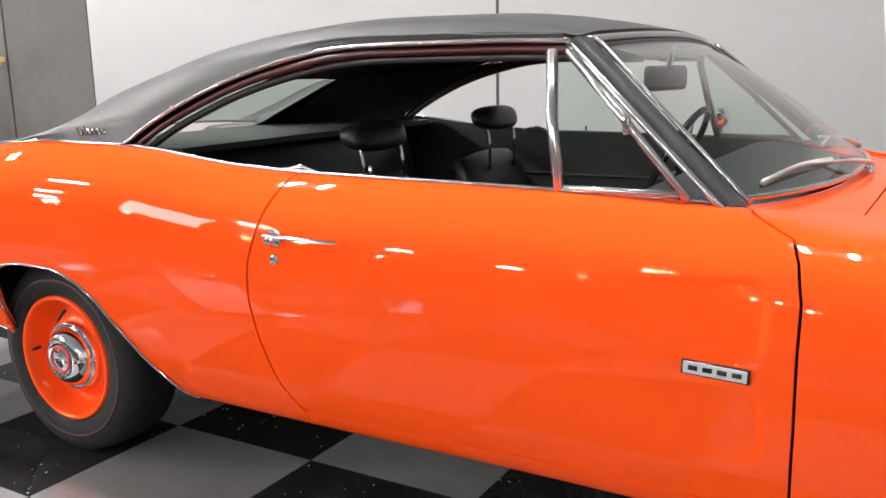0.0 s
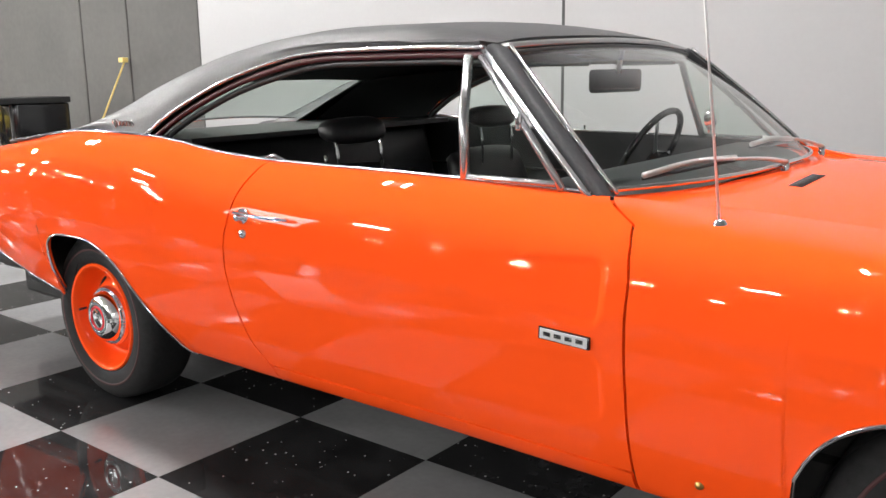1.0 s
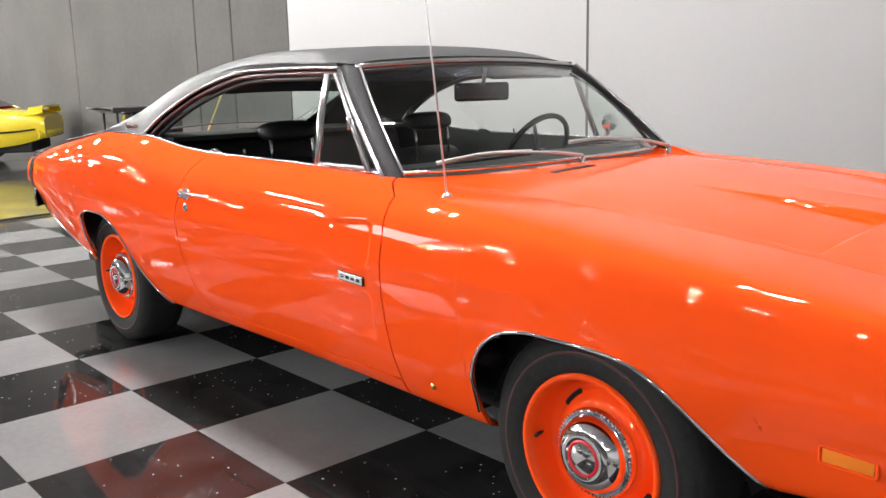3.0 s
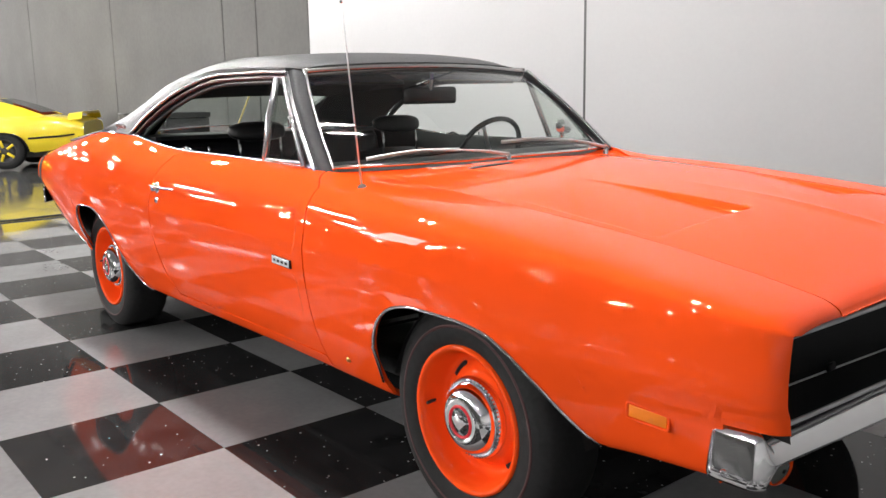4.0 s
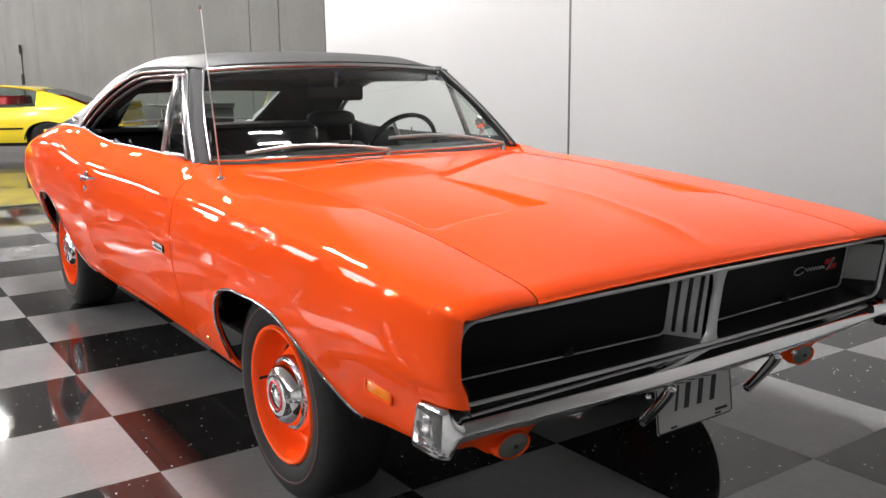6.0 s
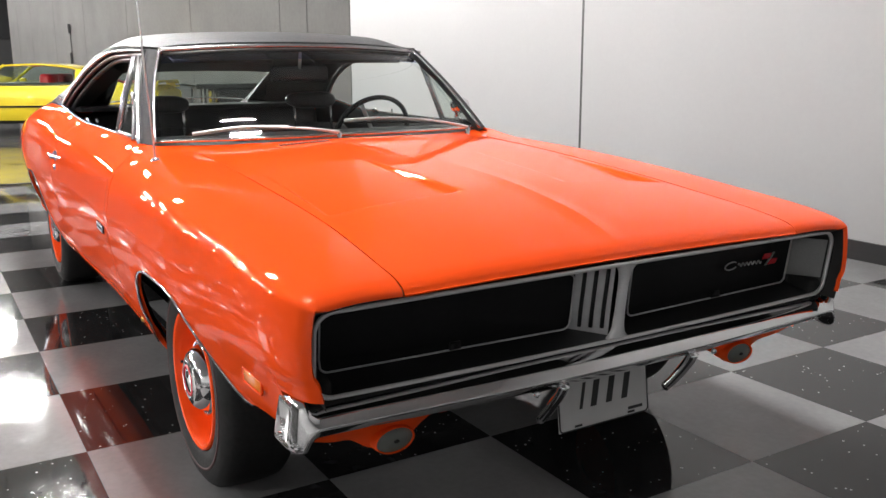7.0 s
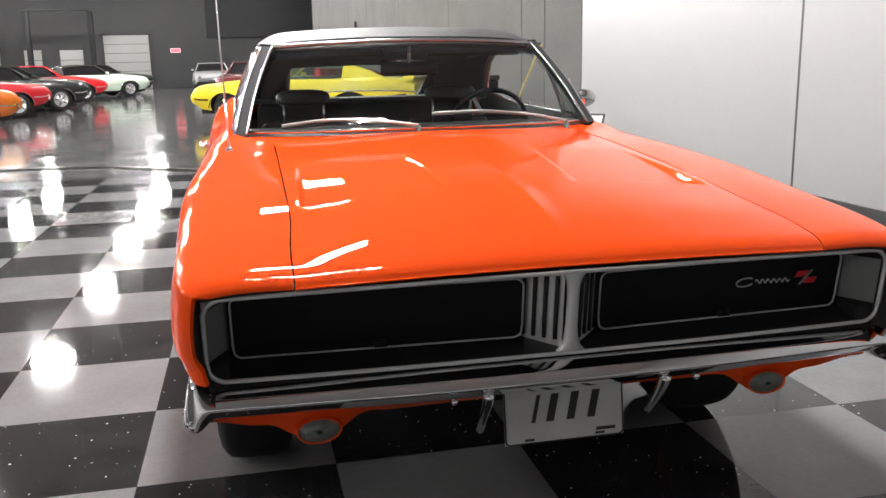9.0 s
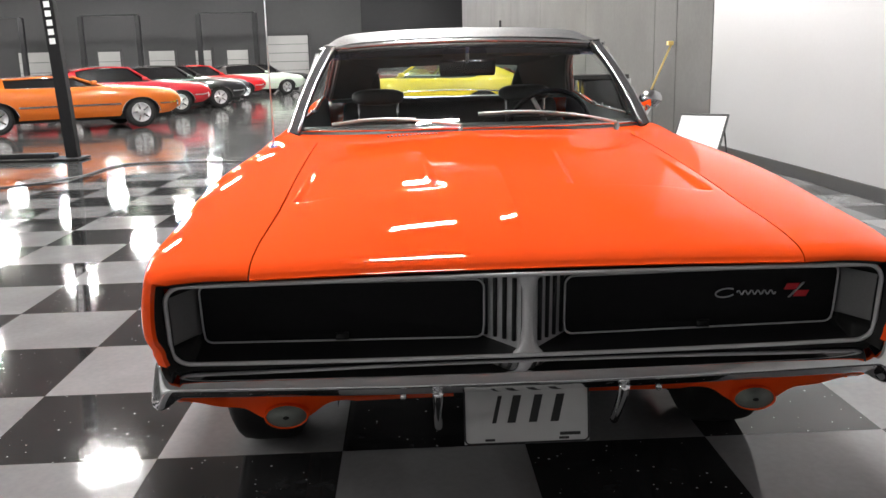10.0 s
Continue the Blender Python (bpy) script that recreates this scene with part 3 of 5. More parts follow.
# recessed walls of the opening
inner_depth = 0.13
bm = bmesh.new()
k = len(outer)
ring = []
for d in (0.0, 1.0):
    row = []
    for y, z in outer:
        zz = z
        yy = y * (1 - 0.055 * d) if abs(y) > 0.7 else y
        zz2 = zz + (0.022 * d if z < 0.66 else -0.012 * d)
        row.append(bm.verts.new((grille_x(y, z) - inner_depth * d, yy, zz2)))
    ring.append(row)
for i in range(k):
    bm.faces.new((ring[0][i], ring[0][(i + 1) % k], ring[1][(i + 1) % k], ring[1][i]))
bm.faces.new(ring[1])
# The well is near-black for its shade; its lit ends get a paler copy.
sharp(part("grille_well", bm, GREYARG, car, "dark argent recessed grille well", smooth=False))
for sgn in (-1, 1):
    a, c = (0.096, 0.768)
    pts = rounded(min(sgn * a, sgn * c), max(sgn * a, sgn * c), 0.587, 0.727, 0.022)
    bx = lambda y, z: grille_x(y, z) - 0.085 - 0.03 * max(0, (abs(y) - 0.4))
    bm = bmesh.new()
    vs = [bm.verts.new((bx(y, z), y, z)) for y, z in pts]
    bm.faces.new(vs)
    r = bmesh.ops.extrude_face_region(bm, geom=bm.faces[:])
    for v in [g for g in r["geom"] if isinstance(g, bmesh.types.BMVert)]:
        v.co.x -= 0.04
    hd = part("headlight_door", bm, GRILLE, car, "black hidden headlight door", smooth=False)
    part("door_trim", tube([(bx(y, z) + 0.002, y, z) for y, z in pts], 0.0027, 6, closed=True, up=(1, 0, 0)), FINGREY, hd, "thin silver outline")
    part("division", tube([(bx(sgn * 0.43, 0.588) + 0.004, sgn * 0.42, 0.596), (bx(sgn * 0.43, 0.588) + 0.004, sgn * 0.45, 0.596)], 0.005, 6), GRILLE, hd)
# centre bar with the ribbed pieces beside it
bm = sheet(lambda u, v: Vector((grille_x(0, 0.55 + 0.21 * v) + 0.018 * math.cos(u) - 0.012, (0.0145 + 0.022 * abs(2 * v - 1) ** 5) * math.sin(u), 0.566 + 0.194 * v)), steps(-math.pi / 2, math.pi / 2, 10), steps(0, 1, 24))
part("grille_centre_bar", bm, SURROUND, car, "satin silver centre bar", thick=0.004)
for sgn in (-1, 1):
    rib = part("grille_rib_panel", sheet(lambda u, v: Vector((grille_x(0, 0.565 + 0.185 * v) - 0.026 - 0.085 * u, sgn * (0.016 + 0.086 * u), 0.568 + 0.184 * v)), steps(0, 1, 4), steps(0, 1, 4)), FINGREY, car, "ribbed argent centre piece", thick=0.003)
    for i in range(4):
        u = 0.12 + 0.24 * i
        part("slot", tube([(grille_x(0, 0.575 + 0.165 * v) - 0.025 - 0.085 * u, sgn * (0.020 + 0.084 * u), 0.590 + 0.148 * v) for v in steps(0, 1, 5)], 0.0055, 6, flat=1.0), GREYARG, rib, "dark vertical slot" if i == 0 else "")
# ends of the well, given a paler argent for the light that falls on them
for sgn in (-1, 1):
    part("well_end", sheet(lambda u, v: Vector((grille_x(0.815, 0.60 + 0.13 * v) - 0.006 - 0.110 * u, sgn * (0.8135 - 0.043 * u), 0.603 + 0.118 * v - 0.004 * u)), steps(0, 1, 4), steps(0, 1, 4)), WELL_LIT, car, "end of the grille well, coloured paler as if lit", thick=0.002)
# black sheets round the recessed opening, coloured in as the shade of its gaps
for sgn in (-1, 1):
    def lip_fn(s, v):
        p = flank(NOSE, s, sgn)
        k = min(1.0, max(0.0, (p.z - 0.70) / 0.07))
        q = Vector((grille_x(0.80, p.z) - 0.012, sgn * min(abs(p.y) * 0.99, 0.822), p.z - 0.024 * k))
        return (p + Vector((-0.004, -sgn * 0.002, -0.002))).lerp(q, v)
    part("nose_return", sheet(lip_fn, steps(s_at(NOSE, 0.56), 9.98, 24), steps(0, 1, 3)), UNDER, car, "black sheet as the shade beside the grille")
part("nose_seal", sheet(lambda y, v: hood_fn(NOSE, y) + Vector((-0.004, 0, 0.001)) + Vector((grille_x(y, 0.755) - 0.012 - hood_fn(NOSE, y).x, 0, -0.012)) * v, steps(-0.6252, 0.6252, 24), [0, 0.5, 1]), UNDER, car, "black sheet as the shade above the grille")
part("lower_filler", sheet(lambda y, v: Vector((grille_x(y, 0.568) - 0.002 - 0.006 * v, y, 0.566 - 0.045 * v)), steps(-0.80, 0.80, 30), [0, 1]), UNDER, car, "black sheet as the shade below the grille")
# script ornaments as plain shapes: a flat loop with a run of small waves, and a red slanted bar pair
GSX = grille_x(0.5, 0.67) - 0.080
loop = [(GSX, 0.485 + 0.024 * math.cos(a), 0.668 + 0.0105 * math.sin(a) + 0.12 * 0.024 * math.cos(a)) for a in steps(0.7, 5.6, 22)]
wave = [(GSX, 0.512 + 0.092 * i / 36, 0.668 + 0.0055 * math.sin(i * 1.05)) for i in range(37)]
script = part("script_ornament", joined(tube(loop, 0.0021, 5), tube(wave, 0.0019, 5)), BRUSHED, car, "small silver script ornament")


def slanted(y0, y1, z0, z1, lean, x, t=0.002):
    bm = box(x - t, x + t, y0, y1, z0, z1, 0.0008, seg=1)
    for v in bm.verts:
        v.co.y += (v.co.z - 0.668) * lean
    return bm


GRX = grille_x(0.66, 0.67) - 0.086
red = part("red_ornament", joined(slanted(0.632, 0.662, 0.668, 0.684, 0.5, GRX), slanted(0.664, 0.694, 0.650, 0.666, 0.5, GRX)), REDBADGE, car, "small red enamel ornament", smooth=False)
part("ornament_bar", slanted(0.6605, 0.6655, 0.648, 0.686, 0.9, GRX, 0.0024), BRUSHED, red, "thin silver slanted bar", smooth=False)

# front bumper
bump_plan = [(2.226, 0.895), (2.275, 0.8965), (2.322, 0.894), (2.347, 0.879), (2.362, 0.848), (2.373, 0.78), (2.398, 0.60), (2.425, 0.35), (2.436, 0.12), (2.437, 0.0)]
path = [(x, -y) for x, y in bump_plan] + [(x, y) for x, y in bump_plan[::-1][1:]]
prof = [(-0.090, 0.046), (-0.062, 0.043), (-0.034, 0.030), (-0.017, 0.020), (-0.005, 0.010), (0.0, 0.003), (-0.004, -0.004), (-0.022, -0.019), (-0.042, -0.033), (-0.060, -0.040)]
prof_end = [(-0.052, 0.058), (-0.034, 0.064), (-0.022, 0.062), (-0.014, 0.052), (-0.009, 0.032), (0.0, -0.018), (0.002, -0.040), (-0.003, -0.050), (-0.016, -0.055), (-0.040, -0.050)]


def bumper_fn(u, v):
    p = rom(path, u * (len(path) - 1))
    q = rom(path, min(u + 0.004, 1) * (len(path) - 1))
    o = rom(path, max(u - 0.004, 0) * (len(path) - 1))
    t = Vector((q[0] - o[0], q[1] - o[1])).normalized()
    nx, ny = t.y, -t.x
    d, z = rom(prof, v * (len(prof) - 1))
    d2, z2 = rom(prof_end, v * (len(prof) - 1))
    far_u = min(u, 1 - u) * (len(path) - 1)
    e = 1 - fair(3.1, 4.3, far_u)
    d, z = d + (d2 - d) * e, z + (z2 - z) * e
    # rounded rear edge of the wrapped end
    r = math.sqrt(max(0.0, 1 - (1 - min(1.0, far_u / 0.45)) ** 2))
    z, d = z * (0.80 + 0.20 * r), d - 0.030 * (1 - r)
    return Vector((p[0] + nx * d, p[1] + ny * d, 0.514 + z))


us = sorted(set(steps(0, 1, 90) + steps(0, 0.3, 80) + steps(0.7, 1, 80)))
bumper = part("front_bumper", sheet(bumper_fn, us, steps(0, 1, 30)), CHROME, car, "chrome blade front bumper with wrapped ends", thick=0.004)
for sgn in (-1, 1):
    for x, y, z in ((2.275, 0.9, 0.487), (2.424, 0.30, 0.489)):
        part("bumper_bolt", moved(lathe([(0, 0.004), (0.005, 0.0035), (0.008, 0.0), (0.008, -0.006)], 12), Matrix.Translation((x, sgn * y, z)) @ Matrix.Rotation(radians(-90 if abs(y) < 0.85 else (0 if sgn > 0 else 180)), 4, "Z")), CHROME, bumper, "round bolt head")
    # Black box that stands for the shaded hollow behind the bumper end.
    part("bumper_bracket", box(2.20, 2.325, min(sgn * 0.79, sgn * 0.845), max(sgn * 0.79, sgn * 0.845), 0.48, 0.600, 0.01), UNDER, car, "black box as the shade behind the bumper end")
    # small overriders
    pts = bez([(2.425, sgn * 0.219, 0.500), (2.412, sgn * 0.219, 0.474), (2.388, sgn * 0.219, 0.440), (2.360, sgn * 0.218, 0.404), (2.332, sgn * 0.217, 0.372)], 12)
    part("bumper_guard", tube(pts, lambda t: 0.0135 - 0.003 * t, 10, flat=1.2), CHROME, car, "small chrome bumper guard")
    # lower valance with parking lamp
    def valance_fn(u, v):
        out = fair(0.66, 0.845, u)
        x = 2.252 + 0.024 * out - 0.03 * v - 0.03 * (1 - fair(0.44, 0.50, u))
        top = 0.412 + 0.044 * fair(0.42, 0.50, u)
        low = 0.390 + 0.015 * fair(0.42, 0.50, u) + 0.034 * out ** 2.2 - 0.044 * math.exp(-((u - 0.6) / 0.085) ** 4)
        return Vector((x, sgn * u, top + (low - top) * v))
    bm = sheet(valance_fn, steps(0.16, 0.855, 60), steps(0, 1, 8))
    part("valance", bm, ORANGE, car, "orange lower valance", thick=0.01)
    m = Matrix.Translation((2.248, sgn * 0.597, 0.383)) @ Matrix.Rotation(radians(-90), 4, "Z") @ Matrix.Diagonal((1.0, 1, 0.60, 1))
    lamp_part = part("parking_lamp", moved(lathe([(0, 0.012), (0.03, 0.009), (0.052, 0.0)], 28), m), LENS, car, "clear oval parking lamp")
    part("bulb", moved(lathe([(0, 0.0145), (0.007, 0.0135), (0.009, 0.008)], 14), m), UNDER, lamp_part, "dark bulb behind the lens")
    part("lamp_rim", moved(lathe([(0.050, 0.0), (0.052, 0.007), (0.055, 0.004), (0.057, -0.02)], 28), m), ORANGE, lamp_part, "orange lamp surround")
    # small brass bolt low behind the wheel arch
    c = flank(0.935, s_at(0.935, 0.384), sgn)
    part("fender_bolt", moved(lathe([(0, 0.007), (0.006, 0.006), (0.010, 0.002), (0.011, -0.004)], 14), Matrix.Translation(c) @ Matrix.Rotation(0 if sgn > 0 else math.pi, 4, "Z")), BRASS, car, "small brass bolt head")
    # side marker
    c = flank(2.105, s_at(2.105, 0.540), sign=sgn)
    m = Matrix.Translation(c) @ Matrix.Translation((0, sgn * 0.003, 0)) @ Matrix.Rotation(radians(-9.5 * sgn), 4, "Z")
    mk = part("side_marker", moved(box(-0.042, 0.042, -0.003, 0.003, -0.0135, 0.0135, 0.002), m), AMBER, car, "amber side marker lamp")
    part("marker_bezel", moved(tube([(x, sgn * 0.001, z) for x, z in rounded(-0.046, 0.046, -0.0175, 0.0175, 0.005, 3)], 0.0035, 6, closed=True, up=(0, 1, 0)), m), ORANGE, mk, "orange raised lip")
# Two added black boxes: shade below the bumper, and a block against light underneath.
part("valance_middle", box(2.20, 2.245, -0.17, 0.17, 0.40, 0.45, 0.008), UNDER, car, "black box as the shade below the bumper")
part("splash_apron", box(1.70, 1.90, -0.60, 0.60, 0.36, 0.46, 0.02), UNDER, car, "added black box that keeps the nose dark below")

# number plate with plain bars for its writing
plate = part("number_plate", moved(box(-0.002, 0.002, -0.152, 0.152, -0.0765, 0.0765, 0.0015), Matrix.Translation((2.322, 0.002, 0.392)) @ Matrix.Rotation(radians(-7), 4, "Y")), PLATE, car, "white souvenir plate below the bumper", smooth=False)
PM = Matrix.Translation((2.3255, 0.002, 0.392)) @ Matrix.Rotation(radians(-7), 4, "Y")
for y, h, w in ((-0.072, 0.070, 0.010), (-0.030, 0.070, 0.020), (0.022, 0.070, 0.020), (0.075, 0.070, 0.020)):
    bm = box(-0.0005, 0.0008, -w / 2, w / 2, -h / 2, h / 2, 0.0004)
    for v in bm.verts:
        v.co.y += v.co.z * 0.22
    part("plate_bar", moved(bm, PM @ Matrix.Translation((0, y, 0.012))), INK, plate, "dark writing bar", smooth=False)
part("plate_bar", moved(box(-0.0005, 0.0008, -0.02, 0.03, -0.004, 0.004), PM @ Matrix.Translation((0, 0.10, -0.055))), INK, plate, smooth=False)
for y, z in ((-0.09, 0.066), (0.09, 0.066), (-0.09, -0.066), (0.09, -0.066)):
    part("plate_slot", moved(box(-0.0005, 0.0008, -0.012, 0.012, -0.003, 0.003), PM @ Matrix.Translation((0, y, z))), INK, plate, smooth=False)
part("plate_rim", tube([PM @ Vector((-0.001, y, z)) for y, z in rounded(-0.150, 0.150, -0.0745, 0.0745, 0.012)], 0.0022, 5, closed=True, up=(1, 0, 0)), GREYARG, plate, "dark plate rim")


# wheels
def wheel(xc, yc, sgn, name="wheel"):
    w = part(name, lathe([(0.205, -0.085), (0.215, -0.105), (0.262, -0.112), (0.295, -0.108), (0.318, -0.096), (0.330, -0.082), (0.3355, -0.05), (0.3365, 0.0), (0.3355, 0.05), (0.330, 0.082),
                          (0.318, 0.096), (0.295, 0.110), (0.262, 0.114), (0.225, 0.108), (0.207, 0.095), (0.203, 0.06)], 72), RUBBER, car, "black tyre with a faded red line")
    w.location = (xc, yc, 0.3355)
    if sgn < 0:
        w.rotation_euler = (0, 0, math.pi)
    rl = part("red_line", lathe([(0.2655, 0.1135), (0.2665, 0.1150), (0.2735, 0.1146), (0.2745, 0.1128)], 72), REDLINE, w, "faded red line on the tyre", at=(0, 0, 0))
    part("rim", lathe([(0.216, 0.098), (0.214, 0.109), (0.207, 0.112), (0.199, 0.106), (0.194, 0.088), (0.187, 0.070), (0.183, 0.040), (0.170, 0.020), (0.158, 0.018), (0.148, 0.026),
                       (0.138, 0.044), (0.120, 0.052), (0.09, 0.05), (0.0, 0.05)], 72), ORANGE, w, "orange steel rim", at=(0, 0, 0))
    for q in range(4):
        a = radians(45 + 90 * q)
        m = Matrix.Rotation(-a, 4, "Y") @ Matrix.Translation((0.157, 0.0215, 0))
        bm = tube([(0.157 * math.cos(a + d), 0.0215, 0.157 * math.sin(a + d)) for d in steps(-0.22, 0.22, 6)], 0.008, 6, flat=0.5, up=(0, 1, 0))
        part("rim_slot", bm, UNDER, w, at=(0, 0, 0))
    part("valve", tube([(0.188, 0.06, 0.0), (0.180, 0.095, 0.0)], 0.005, 6), RUBBER, w, at=(0, 0, 0))
    cap = part("hubcap", lathe([(0.118, 0.050), (0.119, 0.066), (0.114, 0.078), (0.107, 0.080), (0.103, 0.076), (0.100, 0.084), (0.094, 0.102), (0.078, 0.116), (0.054, 0.124), (0.047, 0.119), (0.040, 0.121), (0.02, 0.125), (0, 0.126)], 72),
               CHROME, w, "chrome dog-dish hubcap", at=(0, 0, 0))
    return w, cap


for xc in (1.486, -1.486):
    for sgn in (-1, 1):
        yc = sgn * (0.755 if xc > 0 else 0.735)
        w, cap = wheel(xc, yc, sgn)

# red centre rings and knurled rims of the caps belong to the wheels as sub-parts
for w in [o for o in car.children if o.name.split(".")[0] == "wheel"]:
    part("cap_ring", lathe([(0.040, 0.1215), (0.042, 0.1245), (0.047, 0.1235), (0.049, 0.120)], 48), REDBADGE, w, "red ring on the hubcap", at=(0, 0, 0))
    bm = bmesh.new()
    for q in range(60):
        a = 2 * math.pi * q / 60
        box(0.1085, 0.1155, 0.074, 0.0795, -0.0022, 0.0022, bm=bm)
        for v in bm.verts[-8:]:
            x, z = v.co.x, v.co.z
            v.co.x, v.co.z = x * math.cos(a) - z * math.sin(a), x * math.sin(a) + z * math.cos(a)
    tagged(part("cap_knurl", bm, CHROME, w, "knurled edge of the hubcap", smooth=False, at=(0, 0, 0)), kind="stuff")


# ---- roof and glass
side_y = line((0.94, 0.792), (1.02, 0.775), (1.10, 0.745), (1.20, 0.700), (1.27, 0.662), (1.30, 0.64))
dlo = curve((-1.16, 1.022), (-1.10, 1.065), (-0.97, 1.135), (-0.77, 1.214), (-0.60, 1.258), (-0.48, 1.279), (-0.36, 1.287), (0.0, 1.289), (0.22, 1.283))
z_roof = curve((-2.25, 0.935), (-2.1, 0.955), (-1.853, 1.025), (-1.655, 1.092), (-1.457, 1.168), (-1.16, 1.252), (-0.963, 1.302), (-0.666, 1.347), (-0.37, 1.368), (-0.1, 1.366), (0.05, 1.347), (0.20, 1.314))
ROOF_FRONT = 0.20


def roof_low(x):
    return dlo(x) + 0.012 if x > -1.155 else z_belt(x) + 0.004


def roof_section(x):
    zl, zr = roof_low(x), z_roof(x)
    zs = max(zl + 0.012, zr - 0.045)
    inset = 0.0 if x > -1.2 else (x + 1.2) * -0.03
    return [(side_y(zl) - inset, zl), (side_y(zl * 0.5 + zs * 0.5) - inset + 0.004, zl * 0.5 + zs * 0.5), (min(side_y(zs), 0.655) - inset, zs), (0.575 - inset, zr - 0.010), (0.48, zr + 0.004), (0.25, zr + 0.016), (0.0, zr + 0.020)]


BACK = -1.25


def roof_fn(u, v):
    a = abs(v)
    y, z = rom(roof_section(u), 6 - 6 * a)
    sg = -1 if v < 0 else 1
    bow = 0.06 * (1 - (y / 0.6) ** 2) * max(0.0, (u + 0.3) / 0.5)
    return Vector((u + bow, sg * y, z - 0.05 * bow))


roof_bm = sheet(roof_fn, sorted(set(steps(BACK, ROOF_FRONT, 44))), steps(-1, 1, 72))
for sgn in (-1, 1):
    def sail_fn(u, s):
        if s <= 22 / 6:
            y, z = rom(roof_section(u), s)
        else:
            y, z = rom(roof_section(u), 22 / 6)
            w = s - 4
            zd = min(max(0.94, 1.205 - 0.44 * (-1.255 - u)), z - 0.01)
            y, z = y - 0.05 * min(1, 2 * w + 0.2) - 0.03 * w, z + (zd - z) * max(0, w * 1.2 - 0.2)
        return Vector((u, sgn * y, z))
    sheet(sail_fn, steps(-2.22, BACK, 40), steps(0, 22 / 6, 22) + [4.0, 4.1, 4.2, 4.35, 4.5, 4.75, 5.0], roof_bm)
bmesh.ops.remove_doubles(roof_bm, verts=roof_bm.verts, dist=0.0008)
part("vinyl_roof", roof_bm, VINYL, car, "black grained vinyl roof with sail panels", thick=0.008)
for sgn in (-1, 1):
    # bright edge moulding below the vinyl
    pts = [Vector((x, sgn * (y_belt(x) + 0.001), z_belt(x) + 0.004)) for x in steps(-2.2, -1.13, 20)]
    part("vinyl_moulding", tube(pts, 0.005, 6), CHROME, car, "thin chrome moulding below the vinyl")
    # script ornament on the sail panel
    pts = [(-1.40 + 0.135 * i / 40, sgn * (side_y(1.055) + 0.004), 1.058 + 0.012 * math.sin(i * 0.95) * (1.2 if i < 10 else 0.7)) for i in range(41)]
    part("roof_script", tube(pts, 0.0032, 5), CHROME, car, "small chrome script ornament")
    # drip rail round the side opening
    pts = [Vector((x, sgn * (side_y(dlo(x)) + 0.006), dlo(x) + 0.006)) for x in steps(-1.165, 0.215, 60)]
    part("drip_rail", tube(pts, 0.0065, 8), STAINLESS, car, "chrome drip rail")
    pts = [Vector((x + 0.012, sgn * (side_y(dlo(x)) - 0.010), dlo(x) - 0.014)) for x in steps(-1.15, 0.205, 60)]
    part("rubber_channel", tube(pts, 0.010, 8), MAROON, car, "dark maroon weather strip")
    pts = [Vector((x + 0.022, sgn * (side_y(dlo(x)) - 0.030), dlo(x) - 0.032)) for x in steps(-1.13, 0.19, 60)]
    part("window_channel", tube(pts, 0.011, 8), TRIMBLACK, car, "black window channel")
    # belt moulding
    pts = [Vector((x, sgn * (y_belt(x) - 0.002), z_belt(x) + 0.004)) for x in steps(-1.15, 0.60, 50)]
    part("belt_moulding", tube(pts, 0.005, 6), STAINLESS, car, "chrome belt moulding")
    # windshield pillar: vinyl-dark post with bright strips either side
    p0, p1 = Vector((0.205, sgn * 0.635, 1.288)), Vector((0.590, sgn * 0.765, 0.955))
    d = (p1 - p0)
    bm = sheet(lambda u, v: p0 + d * u + Vector((0.044 * (1 - 0.2 * u), -sgn * 0.044, 0.0)) * v + Vector((0, sgn * 0.018, 0.012)) * math.sin(math.pi * v) + Vector((0, sgn, 0.4)) * 0.012 * math.sin(math.pi * u), steps(0, 1.05, 16), steps(0, 1, 8))
    post = part("windshield_pillar", bm, PILLAR, car, "dark windshield pillar", thick=0.02)
    for off, r in ((Vector((-0.004, sgn * 0.006, 0.0)), 0.0090), (Vector((0.050, -sgn * 0.042, 0.008)), 0.0060)):
        pts = [p0 + d * u + off + Vector((0, sgn, 0.4)) * 0.012 * math.sin(math.pi * u) - (Vector((0.044 * 0.2 * u, 0, 0)) if off.x > 0.03 else Vector()) for u in steps(0, 1.04, 16)]
        part("pillar_trim", tube(pts, r, 8), STAINLESS, post, "bright pillar moulding")
    # vent window in its chrome frame
    a, bb, c = Vector((0.178, sgn * 0.674, 1.268)), Vector((0.240, sgn * 0.776, 0.960)), Vector((0.530, sgn * 0.778, 0.955))
    a2 = Vector((0.212, sgn * 0.664, 1.266))
    vent = part("vent_window", tube([a, a + (bb - a) * 0.5 + Vector((-0.006, sgn * 0.006, 0)), bb], 0.0135, 8), STAINLESS, car, "chrome framed quarter vent window")
    part("vent_frame", tube([a2, a2 + (c - a2) * 0.5 + Vector((0.004, sgn * 0.005, 0.003)), c], 0.010, 8), STAINLESS, vent, "chrome vent frame")
    part("vent_frame", tube([bb + Vector((0, 0, 0.008)), c + Vector((-0.02, 0, 0.012))], 0.008, 8), STAINLESS, vent)
    part("vent_catch", box(0.372, 0.388, sgn * 0.738 - 0.009, sgn * 0.738 + 0.009, 1.085, 1.13, 0.005), CHROME, vent, "chrome vent latch")
    bm = bmesh.new()
    bm.faces.new([bm.verts.new(v) for v in (a, bb, c, a2)])
